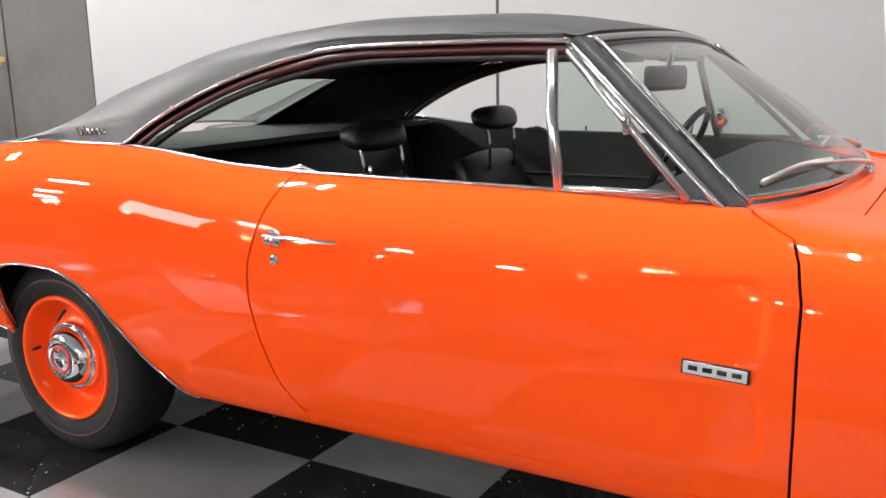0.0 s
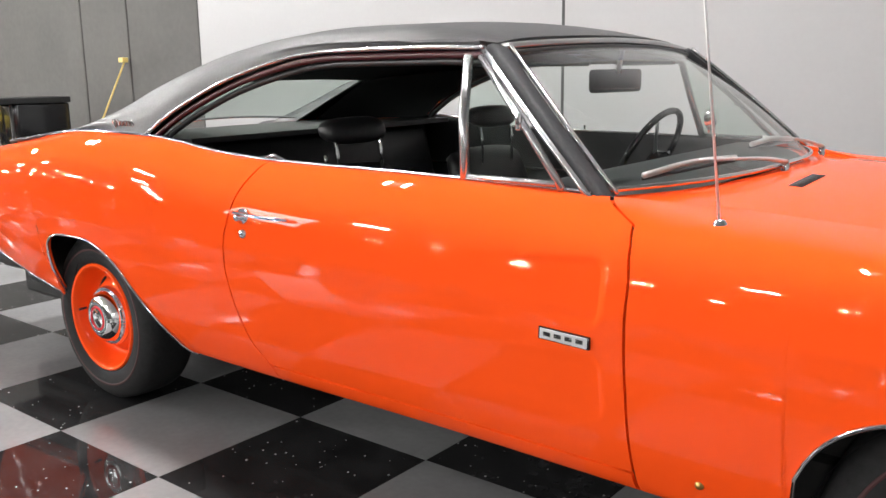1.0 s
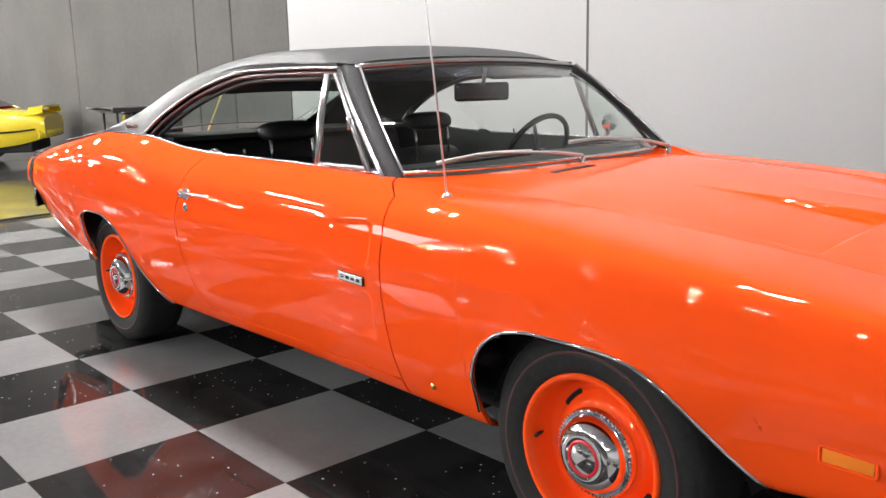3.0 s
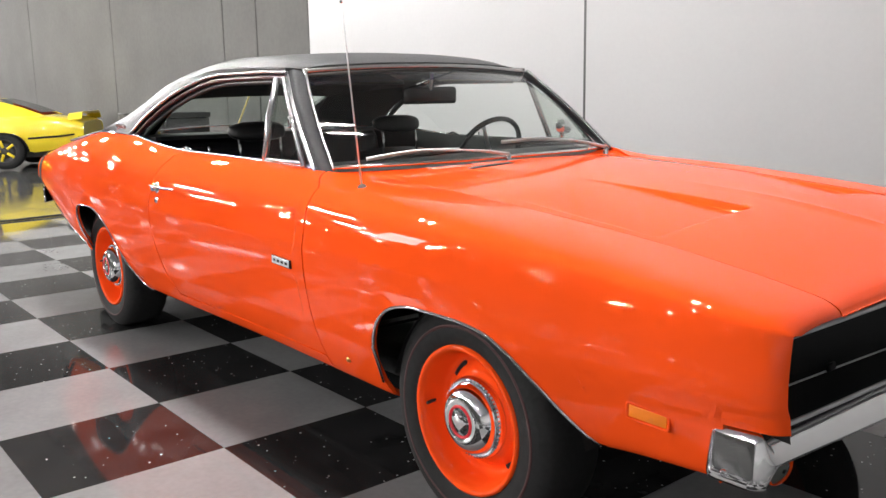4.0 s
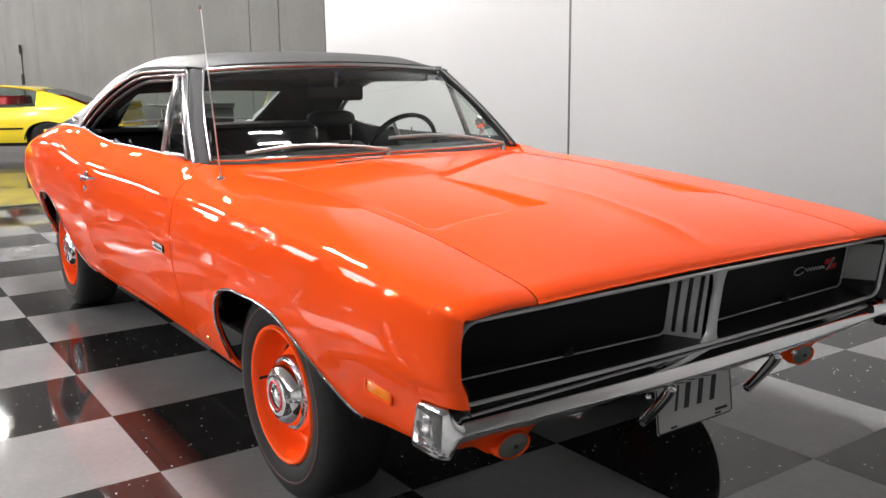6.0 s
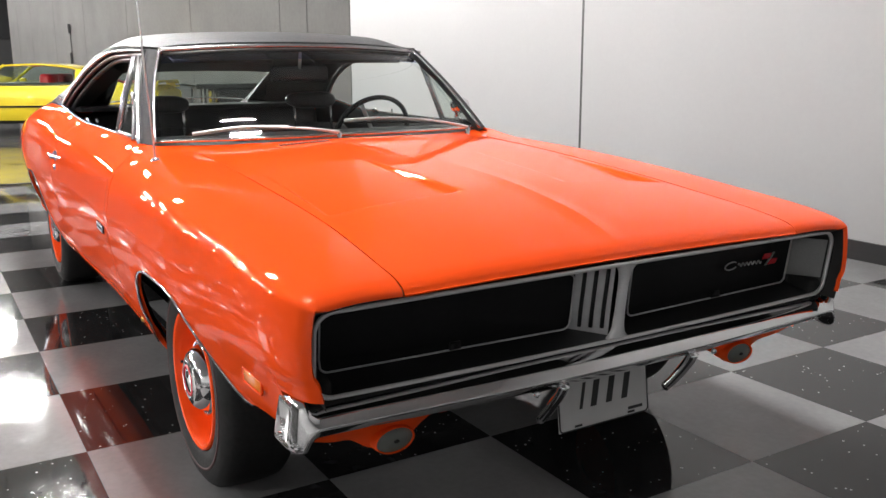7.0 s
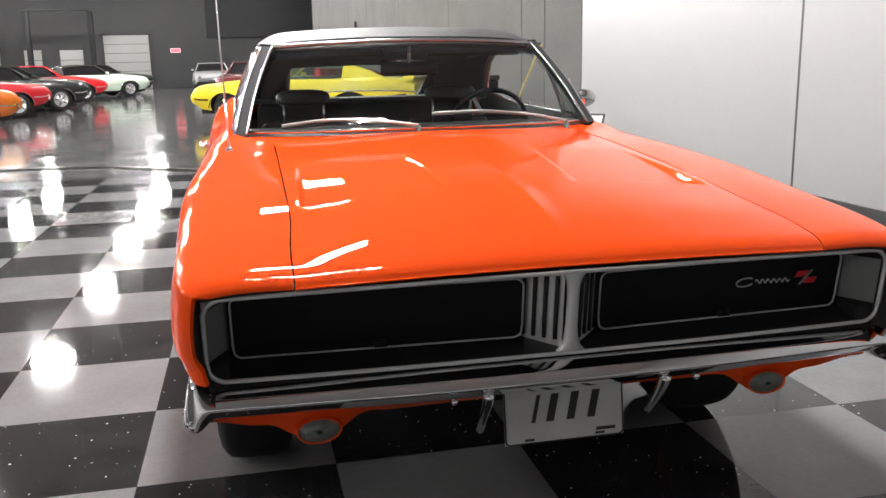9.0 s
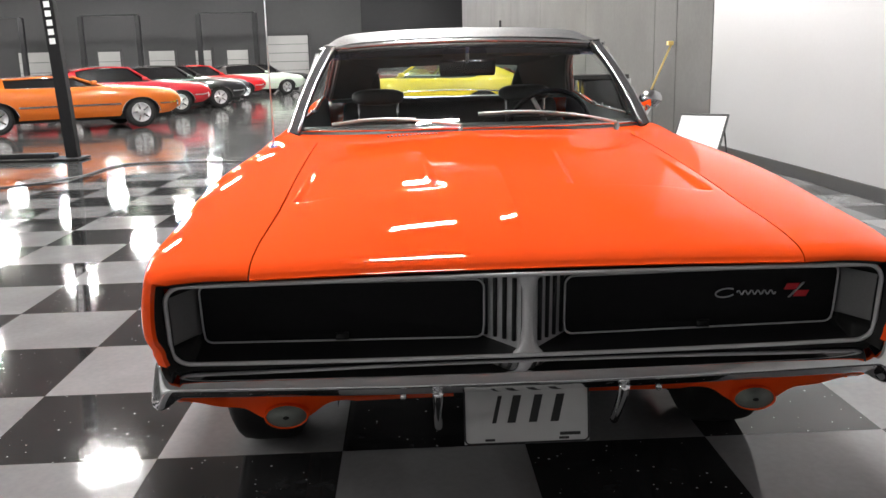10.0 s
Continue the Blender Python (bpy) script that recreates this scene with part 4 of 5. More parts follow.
    g = part("vent_pane", bm, TINTED, vent, "clear vent glass", smooth=False)
    # upper tip of the lowered quarter glass
    part("glass_tip", tube([(-0.56, sgn * 0.772, 0.972), (-0.50, sgn * 0.772, 0.984), (-0.45, sgn * 0.772, 0.968)], 0.008, 6), CHROME, car, "bright tip of the lowered side glass")
    # door handle and lock
    hx = -0.39
    base = flank(hx - 0.07, s_at(hx - 0.07, 0.822), sgn)
    h = part("door_handle", tube([base + Vector((-0.045, sgn * 0.020, 0.012)), base + Vector((0.0, sgn * 0.034, 0.012)), base + Vector((0.09, sgn * 0.034, 0.010)), base + Vector((0.165, sgn * 0.026, 0.008)), base + Vector((0.195, sgn * 0.010, 0.006))], 0.009, 8, flat=0.6), CHROME, car, "chrome pull door handle")
    part("handle_button", moved(lathe([(0, 0.030), (0.010, 0.030), (0.013, 0.026), (0.013, 0.012), (0.022, 0.010), (0.024, 0.0)], 20), Matrix.Translation(base + Vector((-0.01, 0, -0.002))) @ Matrix.Rotation(0 if sgn > 0 else math.pi, 4, "Z")), CHROME, h)
    lk = flank(-0.465, s_at(-0.465, 0.768), sgn)
    part("door_lock", moved(lathe([(0, 0.008), (0.008, 0.008), (0.012, 0.006), (0.015, 0.0), (0.015, -0.004)], 20), Matrix.Translation(lk) @ Matrix.Rotation(0 if sgn > 0 else math.pi, 4, "Z")), CHROME, car, "chrome door lock")
    # engine badge as a plain framed bar
    c = flank(0.636, s_at(0.636, 0.655), sgn)
    m = Matrix.Translation(c) @ Matrix.Rotation(radians(-1.5 * -sgn), 4, "Z") @ Matrix.Rotation(radians(1.5), 4, "Y")
    bd = part("fender_badge", moved(box(-0.066, 0.066, -0.006, 0.006, -0.0145, 0.0145, 0.002), m), GLOSSBLACK, car, "silver rectangular door badge", smooth=False)
    part("badge_inset", moved(box(-0.061, 0.061, -0.0072, 0.0072, -0.0118, 0.0118, 0.001), m), SURROUND, bd, smooth=False)
    for i in range(4):
        part("badge_bar", moved(box(-0.0095, 0.0095, -0.0082, 0.0082, -0.005, 0.005, 0.001), m @ Matrix.Translation((-0.042 + i * 0.028, 0, 0))), GLOSSBLACK, bd, smooth=False)
    # bumblebee stripe round the tail
    bm = sheet(lambda u, v: flank(u, low_s(u, 1.0) * (1 - v) + 9.8 * v, sgn) + Vector((0, sgn * 0.003, 0.002)), steps(-2.74, -2.62, 6), steps(0, 1, 34))
    part("tail_stripe", bm, STRIPE, car, "black stripe round the tail")

# windshield
ws_top = lambda y: Vector((0.222 + 0.06 * (1 - (y / 0.6) ** 2), y, 1.286 + 0.022 * (1 - (y / 0.6) ** 2)))
ws_bot = lambda y: Vector((0.795 - 0.215 * (abs(y) / 0.735) ** 2.6, y * 1.0, 0.958 - 0.010 * (abs(y) / 0.735) ** 2))


def ws_fn(y, v):
    a, c = ws_top(y * 0.80), ws_bot(y)
    p = a + (c - a) * v
    return p + Vector((0.020, 0, 0.012)) * math.sin(math.pi * v)


wsh = part("windshield", sheet(ws_fn, steps(-0.735, 0.735, 40), steps(0, 1, 16)), WINDSHIELD, car, "curved clear windshield", smooth=True)
part("shade_band", sheet(lambda y, v: ws_fn(y, v) + Vector((-0.003, 0, -0.002)), steps(-0.72, 0.72, 40), steps(0.02, 0.16, 4)), BLUETINT, wsh, "blue tinted shade band")
part("windshield_moulding", tube([ws_fn(y, 0) + Vector((0.004, 0, 0.004)) for y in steps(-0.735, 0.735, 40)], 0.011, 8), STAINLESS, car, "chrome windshield header moulding")
part("windshield_moulding", tube([ws_fn(y, 1) + Vector((0.006, 0, 0.003)) for y in steps(-0.735, 0.735, 40)], 0.007, 8), CHROME, car, "chrome windshield base moulding")
part("header_gap", tube([ws_fn(y, 0) + Vector((0.016, 0, -0.014)) for y in steps(-0.72, 0.72, 40)], 0.009, 8), TRIMBLACK, car, "black header seal")

# rear window, set between the sail panels
rw = lambda y, v: Vector((-1.255 - 0.47 * v - 0.05 * (1 - (y / 0.56) ** 2) * v, y * (0.78 + 0.22 * v), 1.224 - 0.030 * (y / 0.56) ** 2 - 0.200 * v))
part("rear_window", sheet(rw, steps(-0.56, 0.56, 24), steps(0, 1, 10)), TINTED, car, "green tinted rear window")
part("rear_window_trim", tube([rw(y, 1) + Vector((0, 0, 0.004)) for y in steps(-0.56, 0.56, 20)], 0.005, 8), STAINLESS, car, "chrome rear window moulding")
# trunk deck, tail panel, rear bumper
deck_z = curve((-2.86, 0.862), (-2.4, 0.905), (-2.0, 0.945), (-1.75, 0.985), (-1.5, 0.985))
part("trunk_lid", sheet(lambda x, y: Vector((x, y * y_belt(x) / 0.785, deck_z(x) + (z_belt(x) - deck_z(x)) * (abs(y) / 0.785) ** 4 - 0.002)), steps(-2.85, -1.86, 24), steps(-0.785, 0.785, 24)), ORANGE, car, "orange trunk lid", thick=0.01)
part("rear_deck_cover", sheet(lambda x, y: Vector((x, y * y_belt(x) / 0.785, deck_z(x) + (z_belt(x) - deck_z(x)) * (abs(y) / 0.785) ** 6 - 0.006)), steps(-1.862, -1.53, 8), steps(-0.785, 0.785, 24)), VINYL, car, "black vinyl panel below the rear window", thick=0.006)
tail = part("tail_panel", sheet(lambda y, v: Vector((-2.842 - 0.01 * math.sin(math.pi * v) + 0.03 * (abs(y) / 0.76) ** 4, y, 0.555 + 0.30 * v)), steps(-0.77, 0.77, 20), steps(0, 1, 8)), GLOSSBLACK, car, "black recessed tail panel", thick=0.01)
for sgn in (-1, 1):
    part("tail_lamp", box(-2.868, -2.845, min(sgn * 0.12, sgn * 0.68), max(sgn * 0.12, sgn * 0.68), 0.70, 0.79, 0.01), REDBADGE, car, "red tail lamp")
part("rear_bumper", sheet(lambda y, v: Vector((-2.90 + 0.20 * (abs(y) / 0.82) ** 5 + 0.02 * (2 * v - 1) ** 2, y, 0.56 + 0.11 * v)), steps(-0.83, 0.83, 40), steps(0, 1, 8)), CHROME, car, "chrome rear bumper", thick=0.01)
for sgn in (-1, 1):
    part("lower_edge_trim", tube([flank(x, 1.0, sgn) + Vector((0, sgn * 0.003, 0)) for x in steps(-2.70, -1.72, 14)], 0.004, 6), STAINLESS, car, "bright lower edge moulding")
    part("exhaust", tube([(-1.2, sgn * 0.45, 0.27), (-2.1, sgn * 0.52, 0.29), (-2.6, sgn * 0.55, 0.30)], 0.03, 10), UNDER, car, "exhaust pipe")

# underbody and inner shell
part("underbody", box(-2.7, 1.15, -0.55, 0.55, 0.20, 0.36, 0.02), UNDER, car, "dark underbody", smooth=False)
part("floor_pan", box(-0.88, 1.0, -0.70, 0.70, 0.33, 0.40, 0.02), UNDER, car, "dark floor pan", smooth=False)
part("engine_bay", box(0.90, 1.95, -0.58, 0.58, 0.38, 0.82, 0.03), UNDER, car, "dark engine bay", smooth=False)
part("trunk_floor", box(-2.72, -1.72, -0.70, 0.70, 0.37, 0.80, 0.03), UNDER, car, "dark trunk floor", smooth=False)
# Inner shell in black, so that the panel gaps read as shaded.
for sgn in (-1, 1):
    part("inner_shell", sheet(lambda u, v: flank(u, max(low_s(u), 1.0) * (1 - v) + 8.6 * v, sgn) - Vector((0, sgn * 0.03, 0.0)), spaced(-0.80, 1.08, 20), steps(0, 1, 14)), UNDER, car, "inner door shell, coloured black as shade in the panel gaps")

# ---- cabin
part("cabin_floor", box(-1.35, 0.75, -0.74, 0.74, 0.37, 0.41), CARPET, car, "black carpeted floor", smooth=False)
part("package_shelf", sheet(lambda u, v: Vector((-0.99 - 0.76 * u, -0.72 + 1.44 * v, 1.012 - 0.020 * u)), [0, 0.5, 1], [0, 0.5, 1]), SEATBLACK, car, "black parcel shelf", smooth=False, thick=0.02)
part("headliner", sheet(lambda u, v: Vector((u, v, z_roof(u) - 0.032 - 0.02 * (abs(v) / 0.6) ** 2)), steps(-1.24, 0.20, 12), steps(-0.61, 0.61, 12)), HEADLINER, car, "black headliner")
part("front_bulkhead", box(0.66, 0.70, -0.72, 0.72, 0.40, 0.90), UNDER, car, "dark bulkhead", smooth=False)
bm = sheet(lambda y, v: Vector((rom([(0.72, 0.0), (0.60, 0.0), (0.44, 0), (0.36, 0), (0.345, 0), (0.38, 0)], v * 5)[0] - (0.10 * (abs(y) / 0.72) ** 3 if v < 0.25 else 0), y,
                                rom([(0.930, 0), (0.948, 0), (0.955, 0), (0.935, 0), (0.86, 0), (0.72, 0)], v * 5)[0])), steps(-0.72, 0.72, 30), steps(0, 1, 24))
part("dashboard", bm, DASH, car, "black padded dashboard")
for sgn in (-1, 1):
    bm = sheet(lambda u, v: Vector((u, sgn * (0.742 + 0.030 * v - 0.02 * math.exp(-((v - 0.55) / 0.10) ** 2)), 0.42 + (z_belt(u) + 0.002 - 0.42) * v)), steps(-1.35, 0.60, 24), steps(0, 1, 20))
    part("door_trim_panel", bm, SEATBLACK, car, "black vinyl door trim")
    part("door_trim_strip", tube([(x, sgn * 0.722, 0.80) for x in steps(-1.2, 0.45, 8)], 0.006, 6), CHROME, car, "chrome strip on the door trim")
    part("lock_knob", lathe([(0, 0.02), (0.006, 0.018), (0.004, 0.0)], 10, "z"), CHROME, car, "chrome lock knob", at=(-0.28, sgn * 0.765, 0.975))
    # lining between the side opening and the rear window
    def lining(u, v):
        e = rw(sgn * 0.555, 1 - v) + Vector((0.012, 0, 0))
        x = -1.15 + 0.62 * v
        return e.lerp(Vector((x, sgn * (side_y(dlo(x)) - 0.035), dlo(x) - 0.02)), u) + Vector((0, sgn * 0.03 * math.sin(math.pi * u), 0))
    part("pillar_lining", sheet(lining, steps(0, 1, 10), steps(0, 1, 12)), HEADLINER, car, "black lining of the rear pillar")


def seat(y):
    st = part("front_seat", sheet(lambda u, v: Vector((0.05 - 0.50 * v + 0.0 * u, y + 0.24 * u, 0.60 + 0.06 * v * (1 - v) * 4 - 0.05 * u ** 4 - 0.05 * v)), steps(-1, 1, 14), steps(0, 1, 12)), SEATBLACK, car, "black vinyl bucket seat", thick=0.14)
    bm = bmesh.new()

    def back(u, v):
        a = 2 * math.pi * u
        wd = 0.255 * (1 - 0.10 * v ** 2)
        yy = wd * math.copysign(abs(math.cos(a)) ** 0.6, math.cos(a))
        dd = 0.075 * (1 - 0.35 * v) * math.copysign(abs(math.sin(a)) ** 0.7, math.sin(a))
        top = 0.02 * (1 - (yy / 0.26) ** 2)
        k = 1.0 if v < 0.9 else math.sqrt(max(0.0, 1 - ((v - 0.9) / 0.1) ** 2)) * 0.85 + 0.15
        return Vector((-0.40 - 0.145 * v + dd * k, y + yy * (0.9 + 0.1 * k), 0.53 + 0.375 * v + top * v))
    sheet(back, steps(0, 1, 36)[:-1], steps(0, 1, 16), bm, close_u=True)
    part("backrest", bm, SEATBLACK, st, "black vinyl seat back", at=(0, 0, 0))
    for q in (-0.07, 0.0, 0.07):
        part("seam_line", tube([(-0.40 - 0.145 * v + 0.077 * (1 - 0.35 * v), y + q, 0.56 + 0.33 * v) for v in steps(0, 1, 8)], 0.004, 5), TRIMBLACK, st, at=(0, 0, 0))
    drop = 0.006 if y < 0 else 0.0

    def pad(u, v):
        a = 2 * math.pi * u
        k = (1 - abs(2 * v - 1) ** 3.2) ** 0.42
        yy = 0.143 * (2 * v - 1)
        cx = math.copysign(abs(math.cos(a)) ** 0.72, math.cos(a))
        cz = math.copysign(abs(math.sin(a)) ** 0.72, math.sin(a))
        return Vector((-0.50 + 0.052 * k * cx - 0.25 * 0.043 * cz * k, y + yy, 1.047 - drop + 0.043 * k * cz * (1 + 0.12 * cx)))
    hr = sheet(pad, steps(0, 1, 24)[:-1], [0.0, 0.01, 0.03, 0.06, 0.1, 0.18, 0.3, 0.5, 0.7, 0.82, 0.9, 0.94, 0.97, 0.99, 1.0], close_u=True)
    part("headrest", hr, SEATBLACK, st, "black padded headrest", at=(0, 0, 0))
    for q in (-0.105, 0.105):
        part("headrest_post", tube(bez([(-0.47, y + q, 0.86), (-0.468, y + q, 0.96), (-0.485, y + q, 1.03)], 6), 0.0065, 8), CHROME, st, "chrome headrest post", at=(0, 0, 0))
    return st


seat(-0.425)
seat(0.38)
bm = joined(box(-1.10, -0.72, -0.66, 0.66, 0.45, 0.68, 0.05, seg=3), moved(box(-0.09, 0.09, -0.66, 0.66, 0, 0.42, 0.05, seg=3), Matrix.Translation((-1.05, 0, 0.58)) @ Matrix.Rotation(radians(-14), 4, "Y")))
part("rear_bench", bm, SEATBLACK, car, "black vinyl rear bench")
# steering wheel on the left-hand side
SW = Matrix.Translation((0.185, 0.405, 0.915)) @ Matrix.Rotation(radians(-62), 4, "Y")
st = part("steering_wheel", moved(tube([(0.188 * math.cos(a), 0.188 * math.sin(a), 0) for a in steps(0, 2 * math.pi, 48)[:-1]], 0.012, 8, closed=True), SW), GLOSSBLACK, car, "black three-spoke steering wheel")
for a in (90, 210, 330):
    part("spoke", moved(tube([(0, 0, -0.03), (0.19 * math.cos(radians(a)), 0.19 * math.sin(radians(a)), 0)], 0.010, 6, flat=0.5), SW), BRUSHED, st, at=(0, 0, 0))
part("hub", moved(lathe([(0, 0.02), (0.04, 0.015), (0.05, -0.02), (0.03, -0.15)], 24, "z"), SW @ Matrix.Translation((0, 0, -0.03)) @ Matrix.Rotation(0, 4, "X")), GLOSSBLACK, st, at=(0, 0, 0))
part("steering_column", tube([SW @ Vector((0, 0, -0.03)), (0.55, 0.385, 0.80)], 0.035, 12), TRIMBLACK, st, at=(0, 0, 0))
for y in (-0.31, 0.33):
    part("sun_visor", moved(box(-0.085, 0.085, -0.22, 0.22, -0.008, 0.008, 0.007, seg=3), Matrix.Translation((0.135, y, 1.268)) @ Matrix.Rotation(radians(16), 4, "Y")), SEATBLACK, car, "black folded sun visor")
# mirror inside, on its stalk
mir = part("interior_mirror", moved(box(-0.012, 0.012, -0.130, 0.130, -0.036, 0.036, 0.016, seg=4), Matrix.Translation((0.250, 0.016, 1.192)) @ Matrix.Rotation(radians(-10), 4, "Z")), GLOSSBLACK, car, "black interior rear-view mirror")
part("mirror_stalk", tube([(0.255, 0.016, 1.215), (0.275, 0.016, 1.30)], 0.008, 8), BRUSHED, mir, at=(0, 0, 0))
# outside mirror on the driver's side
om = part("door_mirror", moved(lathe([(0, 0.035), (0.03, 0.032), (0.052, 0.018), (0.058, 0.0), (0.050, -0.004), (0, -0.004)], 28), Matrix.Translation((0.22, 0.885, 1.03)) @ Matrix.Rotation(radians(-90), 4, "Z") @ Matrix.Diagonal((0.95, 1, 0.72, 1))), CHROME, car, "round chrome door mirror")
part("mirror_foot", tube([(0.22, 0.875, 0.99), (0.25, 0.83, 0.925)], 0.014, 8), CHROME, om, at=(0, 0, 0))


# wipers
def wiper(piv, mid, tip, tip2):
    w = part("wiper", tube(bez([piv, (piv[0] - 0.03, piv[1] * 0.6 + mid[1] * 0.4, piv[2] * 0.55 + mid[2] * 0.45 + 0.006), mid], 12), lambda t: 0.010 - 0.005 * t, 8, flat=0.7), ALU, car, "silver windshield wiper")
    part("wiper_blade", tube(bez([tip, ((tip[0] + tip2[0]) / 2, (tip[1] + tip2[1]) / 2, (tip[2] + tip2[2]) / 2 + 0.010), tip2], 10), 0.006, 6, flat=1.4), ALU, w, at=(0, 0, 0))
    part("rubber_strip", tube([(tip[0] - 0.004, tip[1], tip[2] - 0.008), (tip2[0] - 0.004, tip2[1], tip2[2] - 0.008)], 0.0045, 5), TRIMBLACK, w, at=(0, 0, 0))
    part("pivot", lathe([(0, 0.007), (0.008, 0.005), (0.011, -0.004), (0.012, -0.03)], 16, "z"), CHROME, w, at=(piv[0], piv[1], piv[2] - 0.003))


wiper((0.818, -0.056, 0.972), (0.700, -0.386, 1.000), (0.642, -0.585, 0.976), (0.742, -0.235, 0.995))
wiper((0.735, 0.600, 0.962), (0.652, 0.248, 1.014), (0.690, 0.028, 1.008), (0.682, 0.44, 0.994))
# radio aerial
ae = part("aerial", tube([(0.918, -0.792, 0.905), (0.876, -0.800, 1.28), (0.852, -0.803, 1.49)], lambda t: 0.0034 - 0.0014 * t, 6), FINGREY, car, "thin chrome radio aerial")
part("aerial_base", lathe([(0, 0.020), (0.010, 0.018), (0.016, 0.008), (0.020, 0.0)], 16, "z"), CHROME, ae, at=(0.918, -0.792, 0.905))
part("aerial_tip", lathe([(0, 0.008), (0.005, 0.004), (0.005, -0.004), (0, -0.008)], 10, "z"), CHROME, ae, at=(0.852, -0.803, 1.492))


# ---- true proportions: the body stands 30 mm off the tile line, a little longer behind and fuller above the sills
def stand(x, y, z, wide):
    k = wide if wide else 1.012 + 0.026 * fair(1.95, 2.3, x)
    up = float(np.interp(z, (0.33, 0.65, 1.3), (0.0, 0.024, 0.036))) * (1 - 0.5 * fair(0.9, 1.9, x))
    if x > 2.0 and z < 0.60:
        up *= 1 - fair(2.0, 2.25, x)
    ahead = (0.008 + 0.036 * min(1.2, (y / 0.82) ** 2)) * fair(1.9, 2.33, x)
    return 2.4 - 1.011 * (2.4 - x) + ahead, CAR_Y + k * y, z + up


CAR_Y = 0.028
for ob in car.children:
    if ob.name.split(".")[0] == "wheel":
        x, y, z = ob.location
        ob.location = (2.4 - 1.011 * (2.4 - x), CAR_Y + 1.012 * y, z)
        continue
    wide = 1.015 if ob.name.split(".")[0] in ("front_bumper", "bumper_guard", "bumper_bracket", "valance", "parking_lamp") else 0
    for q in (ob, *ob.children):
        o = Vector(q.location) if q is ob else Vector(ob.location) + Vector(q.location)
        for v in q.data.vertices:
            v.co = Vector(stand(*(v.co + o), wide)) - o
        q.data.update()


# ---------------------------------------------------------------- the other cars in the hall
def coupe(label, color, at, heading, roof_color=None, wheelbase=2.85, stripe=None, spoiler=False, seats=None, length=5.1, group="", rim=None, nose=None, low=0.0):
    m = paint("car_paint", color)
    top = paint("car_roof", roof_color) if roof_color else m
    c = thing("parked_car", label, "car", group)
    c.location = at
    c.rotation_euler = (0, 0, heading)
    f, r = length * 0.47, -length * 0.53
    xf, xr = f - 0.92, f - 0.92 - wheelbase
    w_ = curve((r, 0.80), (r + 0.5, 0.90), (xr, 0.94), (0.0, 0.92), (xf, 0.94), (f - 0.3, 0.89), (f, 0.80))
    zt = curve((r, 0.80), (r + 0.15, 0.88), (r + 1.0, 0.93), (-0.6, 0.92), (0.9, 0.92), (f - 0.6, 0.86), (f - 0.1, 0.78), (f, 0.66))
    zl = curve((r, 0.45), (r + 0.5, 0.33), (xr, 0.27), (xf, 0.27), (f - 0.3, 0.30), (f, 0.42))

    def sec(x):
        w, a, b_ = w_(x), zl(x), zt(x)
        h = b_ - a
        return [(w - 0.10, a), (w - 0.03, a + 0.22 * h), (w, a + 0.55 * h), (w - 0.02, a + 0.8 * h), (w - 0.10, b_ - 0.02), (w * 0.6, b_ + 0.01), (0.0, b_ + 0.02)]

    def low_(x):
        z = -1
        for xc in (xf, xr):
            d = abs(x - xc)
            if d < 0.41:
                z = 0.31 + math.sqrt(0.41 ** 2 - d ** 2) * 0.85
        if z < 0:
            return 0.0
        lo, hi, s_ = 0.0, 3.9, sec(x)
        for _ in range(18):
            k = (lo + hi) / 2
            if rom(s_, k)[1] < z:
                lo = k
            else:
                hi = k
        return lo

    xs = sorted(set([round(v, 4) for v in steps(r, f, 60)] + [round(xc + o, 4) for xc in (xf, xr) for o in (-0.41, -0.40, -0.37, 0.37, 0.40, 0.41)]))
    bm = bmesh.new()
    for sg in (-1, 1):
        def fn(x, v):
            y, z = rom(sec(x), low_(x) * (1 - v) + 6 * v)
            return Vector((x, sg * y, z))
        sheet(fn, xs, steps(0, 1, 22), bm)
    for xe in (f, r):
        pts = [rom(sec(xe), s_) for s_ in steps(0, 6, 14)]
        bm.faces.new([bm.verts.new((xe, y, z)) for y, z in pts] + [bm.verts.new((xe, -y, z)) for y, z in pts[::-1][1:]])
    bmesh.ops.remove_doubles(bm, verts=bm.verts, dist=0.0005)
    part("body", bm, m, c, at=(0, 0, 0))
    part("underside", box(r + 0.25, f - 0.2, -0.74, 0.74, 0.20, 0.62, 0.03), UNDER, c, smooth=False, at=(0, 0, 0))
    # glasshouse
    g0, g1, g2, g3 = 0.78, 0.16, -0.85, -2.05
    zb, zr_ = 0.90, 1.31 - low
    cab = curve((g3, zb + 0.02), (g3 + 0.45, zb + 0.20), (g2, zr_ - 0.03), ((g1 + g2) / 2, zr_), (g1, zr_ - 0.02), (g0, zb))
    for sg in (-1, 1):
        bm = sheet(lambda x, v: Vector((x, sg * (0.80 - 0.17 * v), zb + max(0.005, (min(cab(x) - 0.02, zr_ - 0.05) - zb)) * v)), steps(g2 - 0.38, g0 - 0.12, 22), steps(0, 1, 4))
        part("side_window", bm, TINTED if seats else GLOSSBLACK, c, "side window glass", at=(0, 0, 0))
        part("pillar", tube([(g0 - 0.02, sg * 0.79, zb), (g1 + 0.02, sg * 0.63, zr_ - 0.02)], 0.028, 6), top, c, at=(0, 0, 0))
        bm = sheet(lambda x, v: Vector((x, sg * (0.81 - 0.17 * v), zb + max(0.004, (min(cab(x), zr_ - 0.02) - zb)) * v)), steps(g3, g2 - 0.30, 10), steps(0, 1, 5))
